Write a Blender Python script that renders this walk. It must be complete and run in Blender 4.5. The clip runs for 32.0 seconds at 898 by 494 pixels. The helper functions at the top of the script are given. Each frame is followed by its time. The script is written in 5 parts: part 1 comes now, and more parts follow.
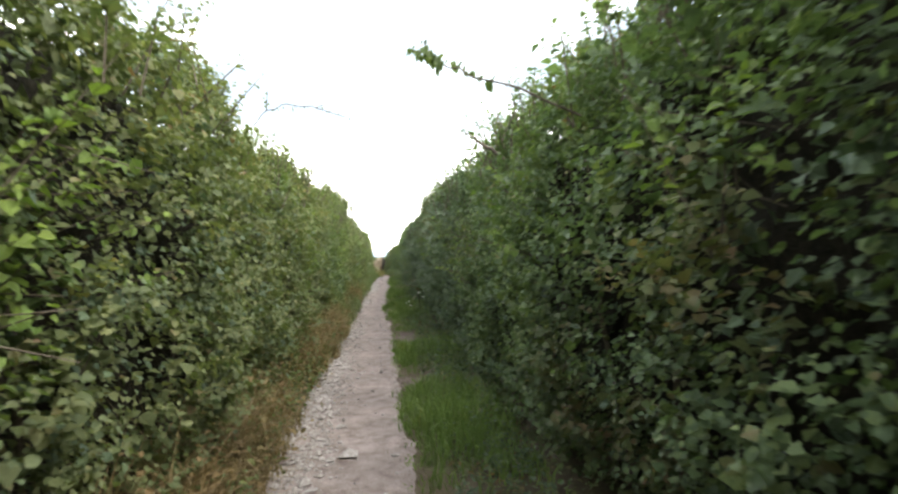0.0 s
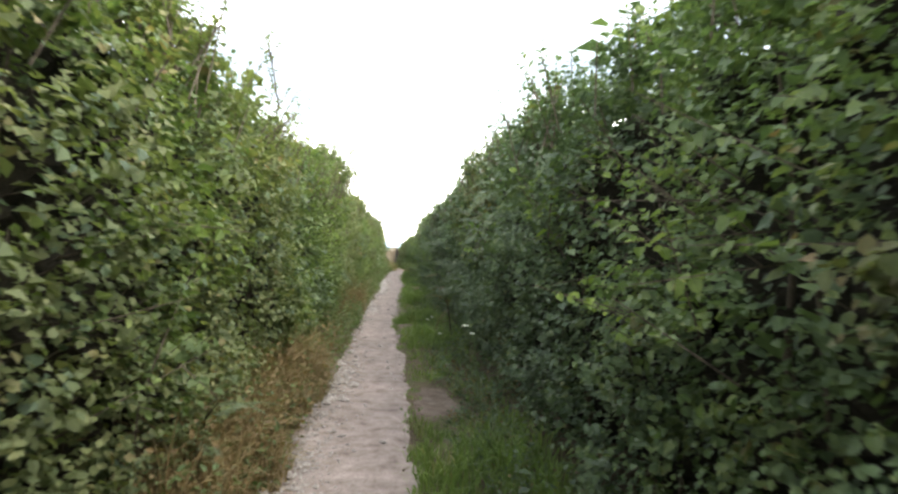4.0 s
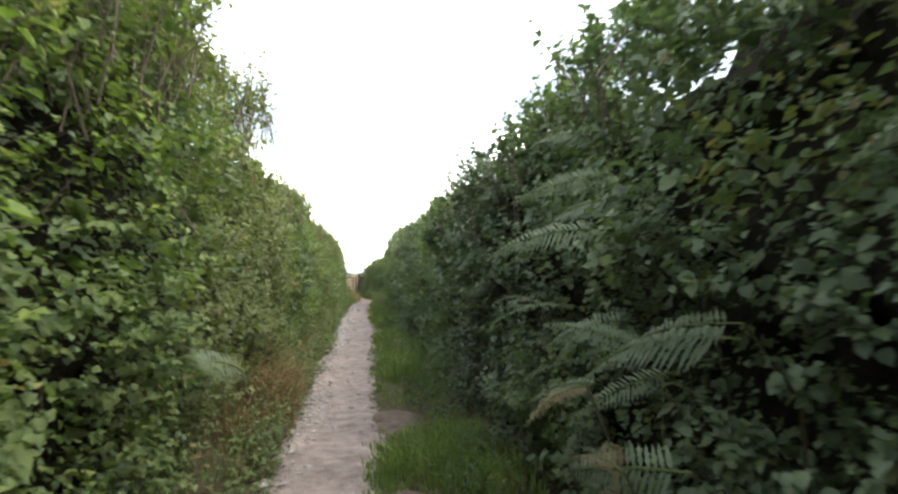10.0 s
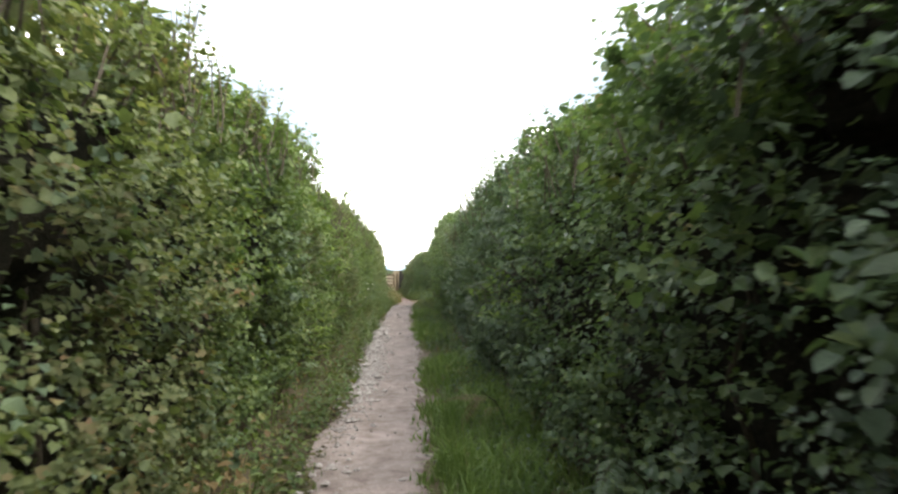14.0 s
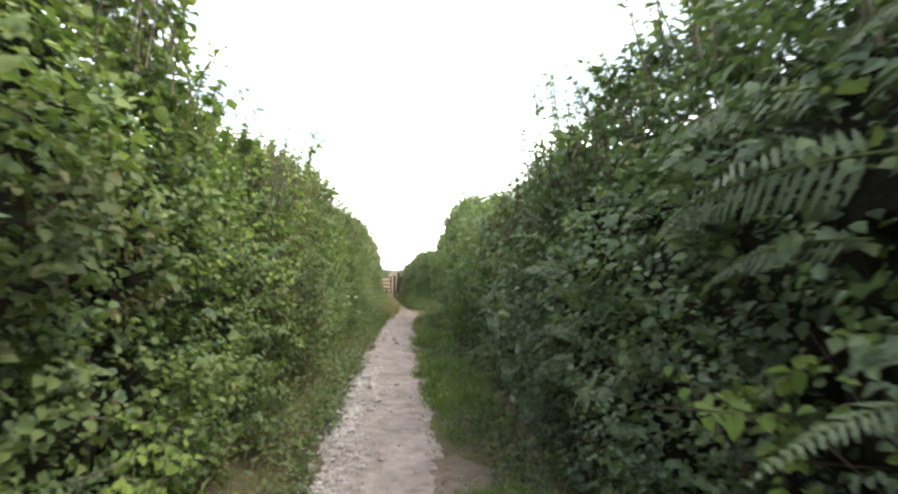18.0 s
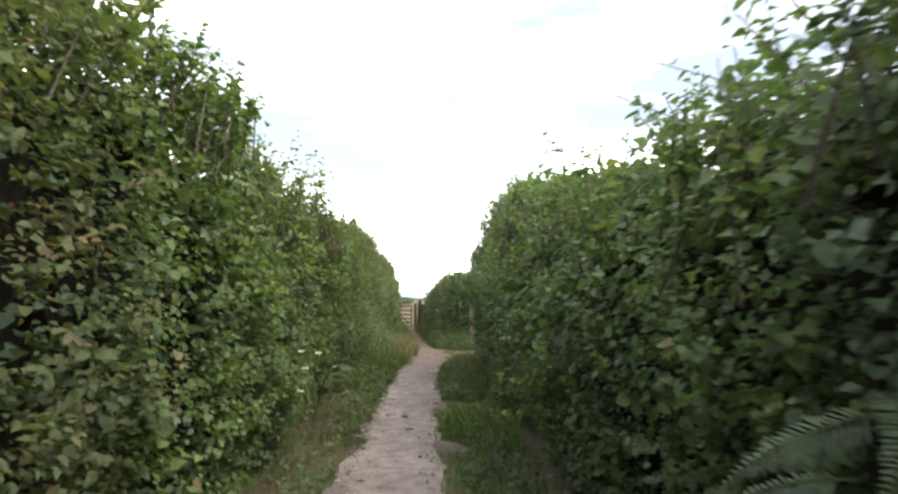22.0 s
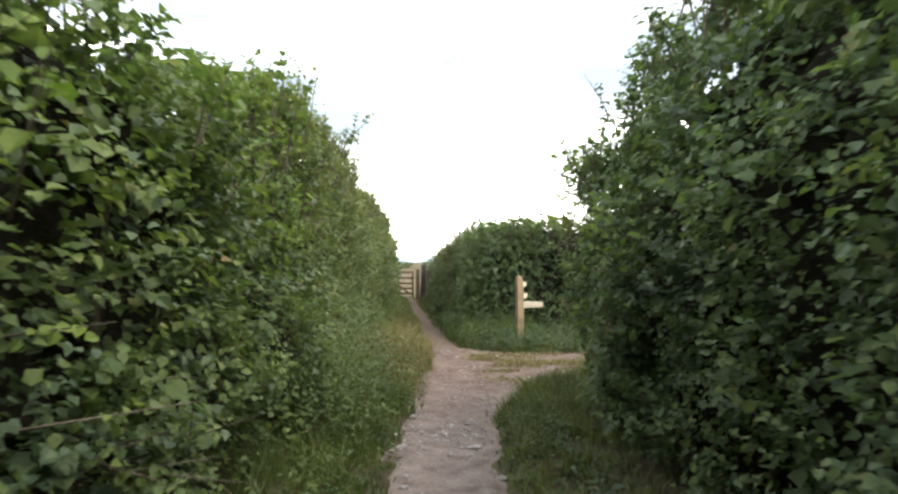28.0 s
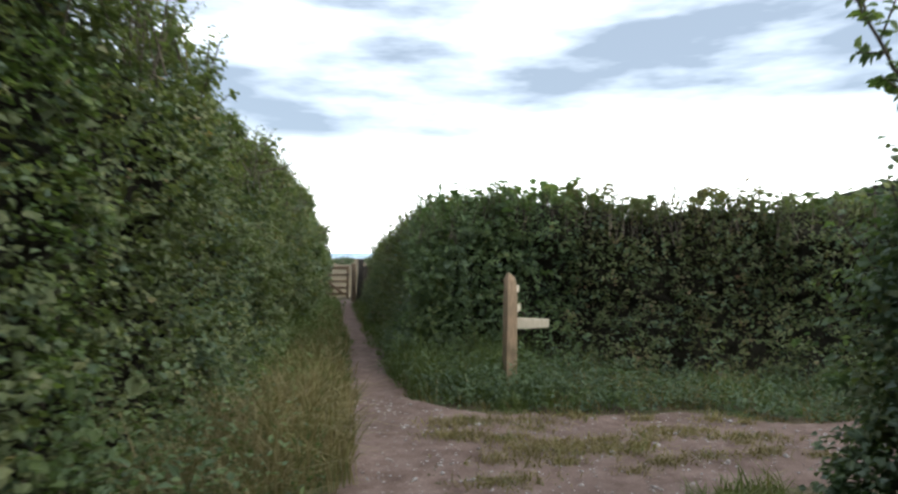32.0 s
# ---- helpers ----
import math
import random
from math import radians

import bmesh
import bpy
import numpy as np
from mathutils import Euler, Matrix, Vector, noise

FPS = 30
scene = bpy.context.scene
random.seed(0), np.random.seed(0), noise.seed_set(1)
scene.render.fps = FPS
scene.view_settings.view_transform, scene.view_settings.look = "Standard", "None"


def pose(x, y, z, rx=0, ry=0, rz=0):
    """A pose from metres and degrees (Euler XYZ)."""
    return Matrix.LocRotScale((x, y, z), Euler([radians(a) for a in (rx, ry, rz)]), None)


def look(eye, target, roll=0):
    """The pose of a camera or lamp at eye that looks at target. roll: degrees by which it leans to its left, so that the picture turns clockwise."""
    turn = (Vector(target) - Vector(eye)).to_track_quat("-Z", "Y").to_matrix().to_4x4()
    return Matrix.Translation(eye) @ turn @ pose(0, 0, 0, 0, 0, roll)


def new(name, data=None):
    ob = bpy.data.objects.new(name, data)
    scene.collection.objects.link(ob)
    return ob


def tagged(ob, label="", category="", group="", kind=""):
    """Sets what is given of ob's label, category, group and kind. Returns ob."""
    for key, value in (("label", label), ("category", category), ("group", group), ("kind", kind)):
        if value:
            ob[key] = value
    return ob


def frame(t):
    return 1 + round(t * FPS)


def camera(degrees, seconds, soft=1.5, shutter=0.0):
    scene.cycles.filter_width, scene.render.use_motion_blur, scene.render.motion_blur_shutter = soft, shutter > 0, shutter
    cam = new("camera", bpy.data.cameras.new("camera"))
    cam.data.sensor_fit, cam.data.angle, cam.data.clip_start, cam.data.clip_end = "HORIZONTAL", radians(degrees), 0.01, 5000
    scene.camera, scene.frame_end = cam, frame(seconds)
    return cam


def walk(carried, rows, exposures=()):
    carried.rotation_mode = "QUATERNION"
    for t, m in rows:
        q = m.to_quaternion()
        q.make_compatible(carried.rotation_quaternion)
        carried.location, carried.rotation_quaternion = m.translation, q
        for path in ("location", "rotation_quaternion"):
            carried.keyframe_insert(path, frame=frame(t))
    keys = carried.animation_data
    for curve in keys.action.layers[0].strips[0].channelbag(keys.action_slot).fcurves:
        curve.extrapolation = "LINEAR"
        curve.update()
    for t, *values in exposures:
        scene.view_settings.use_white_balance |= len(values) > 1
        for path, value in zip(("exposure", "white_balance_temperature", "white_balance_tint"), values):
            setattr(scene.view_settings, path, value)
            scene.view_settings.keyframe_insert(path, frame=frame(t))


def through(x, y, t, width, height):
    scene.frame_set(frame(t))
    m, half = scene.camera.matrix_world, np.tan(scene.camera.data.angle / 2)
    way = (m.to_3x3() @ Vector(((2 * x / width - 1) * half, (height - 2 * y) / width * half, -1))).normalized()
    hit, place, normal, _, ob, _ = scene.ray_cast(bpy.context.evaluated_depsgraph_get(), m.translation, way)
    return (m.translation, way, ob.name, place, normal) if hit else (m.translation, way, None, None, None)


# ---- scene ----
cam = camera(70.3, 32.0, soft=2.4, shutter=0.4)
PATH = [
    (0, (0.057, -0.298, 1.546), (0.265, 1.691, 1.566), -0.7),
    (0.5, (0.056, 0.395, 1.519), (0.238, 2.387, 1.515), 0.1),
    (1, (0.101, 1.119, 1.501), (0.438, 3.09, 1.488), 0.2),
    (1.5, (0.028, 1.81, 1.515), (0.186, 3.804, 1.51), 0.0),
    (2, (0.048, 2.553, 1.5), (0.295, 4.538, 1.51), 0.2),
    (2.5, (-0.04, 3.21, 1.485), (0.181, 5.197, 1.55), 0.2),
    (4.5, (0.078, 5.895, 1.572), (0.24, 7.889, 1.559), 2.2),
    (5, (0.082, 6.628, 1.562), (0.404, 8.599, 1.666), 2.5),
    (5.5, (-0.001, 7.283, 1.571), (0.087, 9.277, 1.694), 2.6),
    (6, (-0.057, 7.963, 1.539), (0.159, 9.946, 1.687), 1.9),
    (6.5, (-0.138, 8.598, 1.567), (-0.067, 10.592, 1.705), 1.3),
    (7, (-0.171, 9.256, 1.516), (0.061, 11.238, 1.649), 0.6),
    (7.5, (-0.147, 9.853, 1.528), (0.028, 11.843, 1.609), 0.1),
    (8, (-0.116, 10.598, 1.494), (0.222, 12.569, 1.547), 0.6),
    (8.5, (-0.076, 11.277, 1.517), (0.211, 13.256, 1.586), -0.3),
    (9, (-0.082, 11.981, 1.49), (0.185, 13.962, 1.556), 0.4),
    (9.5, (-0.034, 12.666, 1.519), (0.174, 14.654, 1.551), -0.0),
    (10, (-0.025, 13.395, 1.498), (0.259, 15.374, 1.573), 0.2),
    (10.5, (0.001, 14.096, 1.487), (0.258, 16.079, 1.519), 0.2),
    (11, (-0.021, 14.748, 1.471), (0.272, 16.724, 1.58), -0.3),
    (11.5, (0.008, 15.449, 1.445), (0.189, 17.44, 1.502), -1.9),
    (12, (0.002, 16.109, 1.445), (0.21, 18.097, 1.536), -1.6),
    (12.5, (0.03, 16.832, 1.448), (0.246, 18.818, 1.557), -2.3),
    (13, (0.057, 17.457, 1.444), (0.265, 19.443, 1.541), -1.7),
    (13.5, (0.084, 18.167, 1.449), (0.334, 20.15, 1.512), -1.7),
    (14, (0.062, 18.828, 1.431), (0.217, 20.821, 1.495), -0.4),
    (14.5, (0.059, 19.548, 1.438), (0.212, 21.541, 1.513), -0.3),
    (16.5, (0.108, 22.284, 1.55), (0.303, 24.272, 1.466), 1.4),
    (17, (0.054, 23.009, 1.543), (0.121, 25.007, 1.482), 0.8),
    (17.5, (0.093, 23.679, 1.532), (0.262, 25.671, 1.536), 0.4),
    (18, (0.066, 24.36, 1.519), (0.226, 26.352, 1.586), 0.6),
    (18.5, (0.129, 25.128, 1.51), (0.383, 27.11, 1.607), 0.6),
    (19, (0.105, 25.773, 1.488), (0.254, 27.765, 1.586), 0.1),
    (19.5, (0.137, 26.545, 1.482), (0.322, 28.535, 1.542), 0.9),
    (20, (0.122, 27.209, 1.486), (0.206, 29.207, 1.523), 0.7),
    (20.5, (0.233, 27.956, 1.476), (0.495, 29.938, 1.533), 0.4),
    (21, (0.27, 28.57, 1.471), (0.349, 30.567, 1.54), -0.2),
    (21.5, (0.284, 29.322, 1.451), (0.436, 31.312, 1.573), 0.0),
    (22, (0.206, 29.964, 1.486), (0.292, 31.957, 1.637), 0.0),
    (22.5, (0.139, 30.662, 1.488), (0.201, 32.654, 1.656), 0.2),
    (23, (0.133, 31.316, 1.503), (0.181, 33.311, 1.643), -0.6),
    (23.5, (0.121, 32.059, 1.492), (0.226, 34.053, 1.613), 0.0),
    (24, (0.114, 32.726, 1.511), (0.188, 34.723, 1.573), -0.2),
    (24.5, (0.109, 33.429, 1.476), (0.222, 35.426, 1.517), 0.4),
    (25, (0.102, 34.042, 1.487), (0.197, 36.04, 1.513), -0.3),
    (25.5, (0.044, 34.667, 1.446), (0.148, 36.664, 1.48), -0.3),
    (27.5, (-0.066, 37.206, 1.436), (0.013, 39.203, 1.493), 0.8),
    (28, (-0.068, 37.832, 1.436), (0.026, 39.829, 1.476), -0.2),
    (28.5, (-0.095, 38.394, 1.442), (0.0, 40.392, 1.453), -0.1),
    (29, (-0.074, 38.998, 1.44), (0.034, 40.995, 1.471), -0.5),
    (29.5, (-0.075, 39.567, 1.403), (0.078, 41.561, 1.453), 0.0),
    (30, (0.009, 40.196, 1.406), (0.266, 42.179, 1.45), -0.3),
    (30.5, (0.033, 40.748, 1.386), (0.275, 42.732, 1.458), -0.1),
    (31, (0.126, 41.355, 1.37), (0.426, 43.33, 1.455), 0.2),
    (31.5, (0.118, 41.925, 1.385), (0.295, 43.916, 1.446), -0.0),
    (32, (0.16, 42.571, 1.329), (0.43, 44.553, 1.36), 0.5),
]
EXPOSURE = [(0.0, 2.89, 6900, 6), (1.0, 3.28, 6900, 6), (2.5, 3.29, 6900, 6), (5.0, 2.77, 6900, 6), (6.0, 2.60, 6900, 6), (8.0, 2.86, 6900, 6), (9.0, 2.88, 6900, 6), (11.0, 2.91, 6900, 6), (12.0, 2.69, 6900, 6), (13.0, 2.74, 6900, 6), (14.0, 2.82, 6900, 6), (17.0, 3.32, 6900, 5), (18.5, 2.82, 6900, 6),
            (20.0, 2.59, 6900, 6), (25.0, 2.59, 6900, 5), (28.0, 2.62, 6900, 6), (29.0, 2.70, 6800, 6), (30.0, 2.44, 6700, 6), (31.0, 2.08, 6500, 6), (32.0, 1.77, 6300, 6)]
walk(cam, [(t, look(eye, target, roll)) for t, eye, target, roll in PATH], EXPOSURE)

# ---- sky and sun: broken cloud, the sun veiled, to the south-east ----
SUN_AZIMUTH, SUN_ELEVATION = 126.0, 54.0  # degrees clockwise from +y, above the horizon
world = bpy.data.worlds.new("overcast_sky")
scene.world = world
world.use_nodes = True
wn, wl = world.node_tree.nodes, world.node_tree.links
wn.clear()
w_out, w_bg = wn.new("ShaderNodeOutputWorld"), wn.new("ShaderNodeBackground")
w_sky = wn.new("ShaderNodeTexSky")
w_sky.sky_type, w_sky.sun_disc = "NISHITA", False
w_sky.sun_elevation, w_sky.sun_rotation = radians(SUN_ELEVATION), radians(SUN_AZIMUTH)
w_co, w_map = wn.new("ShaderNodeTexCoord"), wn.new("ShaderNodeMapping")
w_map.inputs["Scale"].default_value = (1.0, 1.0, 4.6)
w_map.inputs["Location"].default_value = (1.35, 0.7, 0.9)
w_noise, w_ramp = wn.new("ShaderNodeTexNoise"), wn.new("ShaderNodeValToRGB")
w_noise.inputs["Scale"].default_value, w_noise.inputs["Detail"].default_value = 3.0, 5.0
w_noise.inputs["Roughness"].default_value = 0.52
w_ramp.color_ramp.elements[0].position, w_ramp.color_ramp.elements[0].color = 0.40, (0.145, 0.165, 0.195, 1)
w_ramp.color_ramp.elements[1].position, w_ramp.color_ramp.elements[1].color = 0.66, (2.2, 2.18, 2.15, 1)
w_thin = w_ramp.color_ramp.elements.new(0.56)
w_thin.color = (0.40, 0.43, 0.48, 1)
w_dim = wn.new("ShaderNodeMix")
w_dim.data_type, w_dim.blend_type = "RGBA", "MULTIPLY"
w_dim.inputs[0].default_value, w_dim.inputs[7].default_value = 1.0, (0.10, 0.10, 0.10, 1)
w_mix = wn.new("ShaderNodeMix")
w_mix.data_type = "RGBA"
w_mix.inputs[0].default_value = 0.86
wl.new(w_co.outputs["Generated"], w_map.inputs["Vector"])
wl.new(w_map.outputs["Vector"], w_noise.inputs["Vector"])
wl.new(w_noise.outputs["Fac"], w_ramp.inputs["Fac"])
wl.new(w_sky.outputs["Color"], w_dim.inputs[6])
wl.new(w_dim.outputs[2], w_mix.inputs[6])
w_sep, w_rise, w_haze = wn.new("ShaderNodeSeparateXYZ"), wn.new("ShaderNodeMapRange"), wn.new("ShaderNodeMix")
w_rise.inputs["From Min"].default_value, w_rise.inputs["From Max"].default_value = 0.08, 0.19
w_haze.data_type, w_haze.inputs[6].default_value = "RGBA", (1.42, 1.42, 1.41, 1)  # white haze low down
wl.new(w_co.outputs["Generated"], w_sep.inputs[0])
wl.new(w_sep.outputs["Z"], w_rise.inputs["Value"])
wl.new(w_rise.outputs["Result"], w_haze.inputs[0])
wl.new(w_ramp.outputs["Color"], w_haze.inputs[7])
wl.new(w_haze.outputs[2], w_mix.inputs[7])
wl.new(w_mix.outputs[2], w_bg.inputs["Color"])
w_bg.inputs["Strength"].default_value = 1.0
wl.new(w_bg.outputs["Background"], w_out.inputs["Surface"])

sun = new("sun", bpy.data.lights.new("sun", "SUN"))
sun.data.energy, sun.data.angle, sun.data.color = 0.8, radians(50), (1.0, 0.95, 0.87)
sa, se = radians(SUN_AZIMUTH), radians(SUN_ELEVATION)
sun_way = Vector((math.sin(sa) * math.cos(se), math.cos(sa) * math.cos(se), math.sin(se)))
sun.matrix_world = look(sun_way * 60, (0, 0, 0))

# ---- small helpers ----


def value_noise(p, seed=0):
    """Smooth noise in 0..1 for an (n, 3) array."""
    p = np.asarray(p, float)
    cell = np.floor(p).astype(np.int64)
    f = p - cell
    f = f * f * (3 - 2 * f)
    total = np.zeros(len(p))
    for dx in (0, 1):
        for dy in (0, 1):
            for dz in (0, 1):
                h = (cell[:, 0] + dx) * 374761393 + (cell[:, 1] + dy) * 668265263 + (cell[:, 2] + dz) * 2147483647 + seed * 974711
                h = (h ^ (h >> 13)) * 1274126177
                h = ((h ^ (h >> 16)) & 0xFFFF) / 65535.0
                wgt = (f[:, 0] if dx else 1 - f[:, 0]) * (f[:, 1] if dy else 1 - f[:, 1]) * (f[:, 2] if dz else 1 - f[:, 2])
                total += h * wgt
    return total


def fractal(x, y, z, scale, seed=0, octaves=3):
    p = np.stack(np.broadcast_arrays(np.asarray(x, float), y, z), -1).reshape(-1, 3) / scale
    out, amp, norm = 0.0, 1.0, 0.0
    for k in range(octaves):
        out = out + amp * value_noise(p * 2**k + 17.3 * k, seed + k)
        norm += amp
        amp *= 0.5
    return out / norm


def unit(v):
    return v / np.maximum(np.linalg.norm(v, axis=-1, keepdims=True), 1e-9)


def fast_mesh(name, verts, faces, smooth=False):
    """A mesh from an (n, 3) array and an (m, k) array of corners."""
    me = bpy.data.meshes.new(name)
    verts, faces = np.asarray(verts, np.float32), np.asarray(faces, np.int32)
    m, k = faces.shape
    me.vertices.add(len(verts))
    me.vertices.foreach_set("co", verts.ravel())
    me.loops.add(m * k)
    me.loops.foreach_set("vertex_index", faces.ravel())
    me.polygons.add(m)
    me.polygons.foreach_set("loop_start", np.arange(m, dtype=np.int32) * k)
    me.polygons.foreach_set("use_smooth", np.full(m, smooth))
    me.update(calc_edges=True)
    return me


def mixed_mesh(name, pieces):
    """A mesh of several (verts, faces), each with its own number of corners a face."""
    me = bpy.data.meshes.new(name)
    verts = np.concatenate([v for v, _ in pieces]).astype(np.float32)
    first = np.cumsum([0] + [len(v) for v, _ in pieces])
    loops = np.concatenate([(np.asarray(f) + n).ravel() for (_, f), n in zip(pieces, first)]).astype(np.int32)
    sides = np.concatenate([np.full(len(f), np.asarray(f).shape[1]) for _, f in pieces])
    me.vertices.add(len(verts))
    me.vertices.foreach_set("co", verts.ravel())
    me.loops.add(len(loops))
    me.loops.foreach_set("vertex_index", loops)
    me.polygons.add(len(sides))
    me.polygons.foreach_set("loop_start", np.concatenate([[0], np.cumsum(sides)[:-1]]).astype(np.int32))
    me.update(calc_edges=True)
    return me


def mesh_part(name, me, material, parent=None, label="", m=None):
    """One mesh object, under a thing or a part where one is given."""
    ob = new(name, me)
    if not me.materials:
        me.materials.append(material)
    if parent:
        ob.parent = parent
    if m is not None:
        ob.matrix_basis = m
    if label:
        tagged(ob, label)
    return ob


def part(name, bm, material, parent=None, label="", m=None):
    me = bpy.data.meshes.new(name)
    bm.to_mesh(me)
    bm.free()
    return mesh_part(name, me, material, parent, label, m)


def thing(name, place, label, category, group=""):
    """An Empty at a thing's base, to carry its parts."""
    ob = new(name)
    ob.empty_display_size = 0.1
    ob.location = place
    return tagged(ob, label, category, group)


def board(size, at, turn=(0, 0, 0), bevel=0.006, bm=None):
    """A bevelled plank; at is its middle."""
    bm = bm or bmesh.new()
    made = bmesh.ops.create_cube(bm, size=1, matrix=pose(*at, *turn) @ Matrix.Diagonal((*size, 1)))
    edges = list({e for v in made["verts"] for e in v.link_edges})
    bmesh.ops.bevel(bm, geom=edges, offset=bevel, segments=2, affect="EDGES", profile=0.6)
    return bm


def tube(points, radii, sides=6):
    """Vertices and quads of a tapered tube along points."""
    points = np.asarray(points, float)
    ahead = unit(np.gradient(points, axis=0))
    ref = np.where(np.abs(ahead[:, 2:3]) > 0.9, [[1.0, 0, 0]], [[0, 0, 1.0]])
    a = unit(np.cross(ahead, ref))
    b = np.cross(ahead, a)
    ang = np.linspace(0, 2 * np.pi, sides, endpoint=False)
    ring = np.cos(ang)[None, :, None] * a[:, None] + np.sin(ang)[None, :, None] * b[:, None]
    verts = (points[:, None] + ring * np.asarray(radii)[:, None, None]).reshape(-1, 3)
    n = len(points)
    i, j = np.meshgrid(np.arange(n - 1), np.arange(sides), indexing="ij")
    quads = np.stack([i * sides + j, i * sides + (j + 1) % sides, (i + 1) * sides + (j + 1) % sides, (i + 1) * sides + j], -1).reshape(-1, 4)
    return verts, quads


def joined(pieces):
    """Several (verts, faces) as one."""
    verts, faces, n = [], [], 0
    for v, f in pieces:
        verts.append(v)
        faces.append(np.asarray(f) + n)
        n += len(v)
    return np.concatenate(verts), np.concatenate(faces)


# ---- materials ----
def nodes_of(name):
    mat = bpy.data.materials.new(name)
    mat.use_nodes = True
    nt = mat.node_tree
    nt.nodes.clear()
    out = nt.nodes.new("ShaderNodeOutputMaterial")
    bsdf = nt.nodes.new("ShaderNodeBsdfPrincipled")
    nt.links.new(bsdf.outputs[0], out.inputs["Surface"])
    return mat, nt, out, bsdf


def ramp_node(nt, stops):
    node = nt.nodes.new("ShaderNodeValToRGB")
    ramp = node.color_ramp
    for k, (at, colour) in enumerate(stops):
        e = ramp.elements[k] if k < 2 else ramp.elements.new(at)
        e.position, e.color = at, (*colour, 1)
    return node


def mix_node(nt, blend, fac, a, b):
    node = nt.nodes.new("ShaderNodeMix")
    node.data_type, node.blend_type = "RGBA", blend
    for socket, value in ((0, fac), (6, a), (7, b)):
        if isinstance(value, (int, float)):
            node.inputs[socket].default_value = value
        elif isinstance(value, tuple):
            node.inputs[socket].default_value = (*value, 1)
        else:
            nt.links.new(value, node.inputs[socket])
    return node.outputs[2]


def noise_node(nt, scale, detail=4.0, rough=0.55, stretch=None):
    co = nt.nodes.new("ShaderNodeTexCoord")
    node = nt.nodes.new("ShaderNodeTexNoise")
    node.inputs["Scale"].default_value, node.inputs["Detail"].default_value = scale, detail
    node.inputs["Roughness"].default_value = rough
    source = co.outputs["Object"]
    if stretch:
        mp = nt.nodes.new("ShaderNodeMapping")
        mp.inputs["Scale"].default_value = stretch
        nt.links.new(source, mp.inputs["Vector"])
        source = mp.outputs["Vector"]
    nt.links.new(source, node.inputs["Vector"])
    return node.outputs["Fac"]


def bump_on(nt, bsdf, height, strength, distance):
    node = nt.nodes.new("ShaderNodeBump")
    node.inputs["Strength"].default_value, node.inputs["Distance"].default_value = strength, distance
    nt.links.new(height, node.inputs["Height"])
    nt.links.new(node.outputs["Normal"], bsdf.inputs["Normal"])


def leaf_material(name, stops, rough=0.55, through=0.42, patch=0.7, gloss=0.24):
    """Leaves: a colour for each leaf, patches of growth a metre wide, some light through the blade."""
    mat, nt, out, bsdf = nodes_of(name)
    geo = nt.nodes.new("ShaderNodeNewGeometry")
    ramp = ramp_node(nt, stops)
    clumps = nt.nodes.new("ShaderNodeMapRange")
    clumps.inputs["From Min"].default_value, clumps.inputs["From Max"].default_value = 0.32, 0.68
    nt.links.new(noise_node(nt, 3.6, 2.0), clumps.inputs["Value"])
    which = nt.nodes.new("ShaderNodeMix")
    which.inputs[0].default_value = 0.5
    nt.links.new(geo.outputs["Random Per Island"], which.inputs[2])
    nt.links.new(clumps.outputs["Result"], which.inputs[3])
    nt.links.new(which.outputs[0], ramp.inputs["Fac"])
    patches = ramp_node(nt, [(0.32, (0.62, 0.66, 0.60)), (0.68, (1.25, 1.22, 1.05))])
    nt.links.new(noise_node(nt, 1.1, 3.0), patches.inputs["Fac"])
    colour = mix_node(nt, "MULTIPLY", patch, ramp.outputs["Color"], patches.outputs["Color"])
    veins = ramp_node(nt, [(0.3, (0.8, 0.8, 0.8)), (0.7, (1.12, 1.12, 1.12))])
    nt.links.new(noise_node(nt, 60.0, 2.0), veins.inputs["Fac"])
    colour = mix_node(nt, "MULTIPLY", 0.6, colour, veins.outputs["Color"])
    nt.links.new(colour, bsdf.inputs["Base Color"])
    bsdf.inputs["Roughness"].default_value = rough
    bsdf.inputs["Specular IOR Level"].default_value = gloss
    bump_on(nt, bsdf, noise_node(nt, 85.0, 3.0, 0.6), 0.7, 0.006)
    lit = nt.nodes.new("ShaderNodeBsdfTranslucent")
    nt.links.new(mix_node(nt, "MULTIPLY", 1.0, colour, (1.15, 1.25, 0.66)), lit.inputs["Color"])
    blend = nt.nodes.new("ShaderNodeMixShader")
    blend.inputs[0].default_value = through
    nt.links.new(bsdf.outputs[0], blend.inputs[1])
    nt.links.new(lit.outputs[0], blend.inputs[2])
    nt.links.new(blend.outputs[0], out.inputs["Surface"])
    return mat


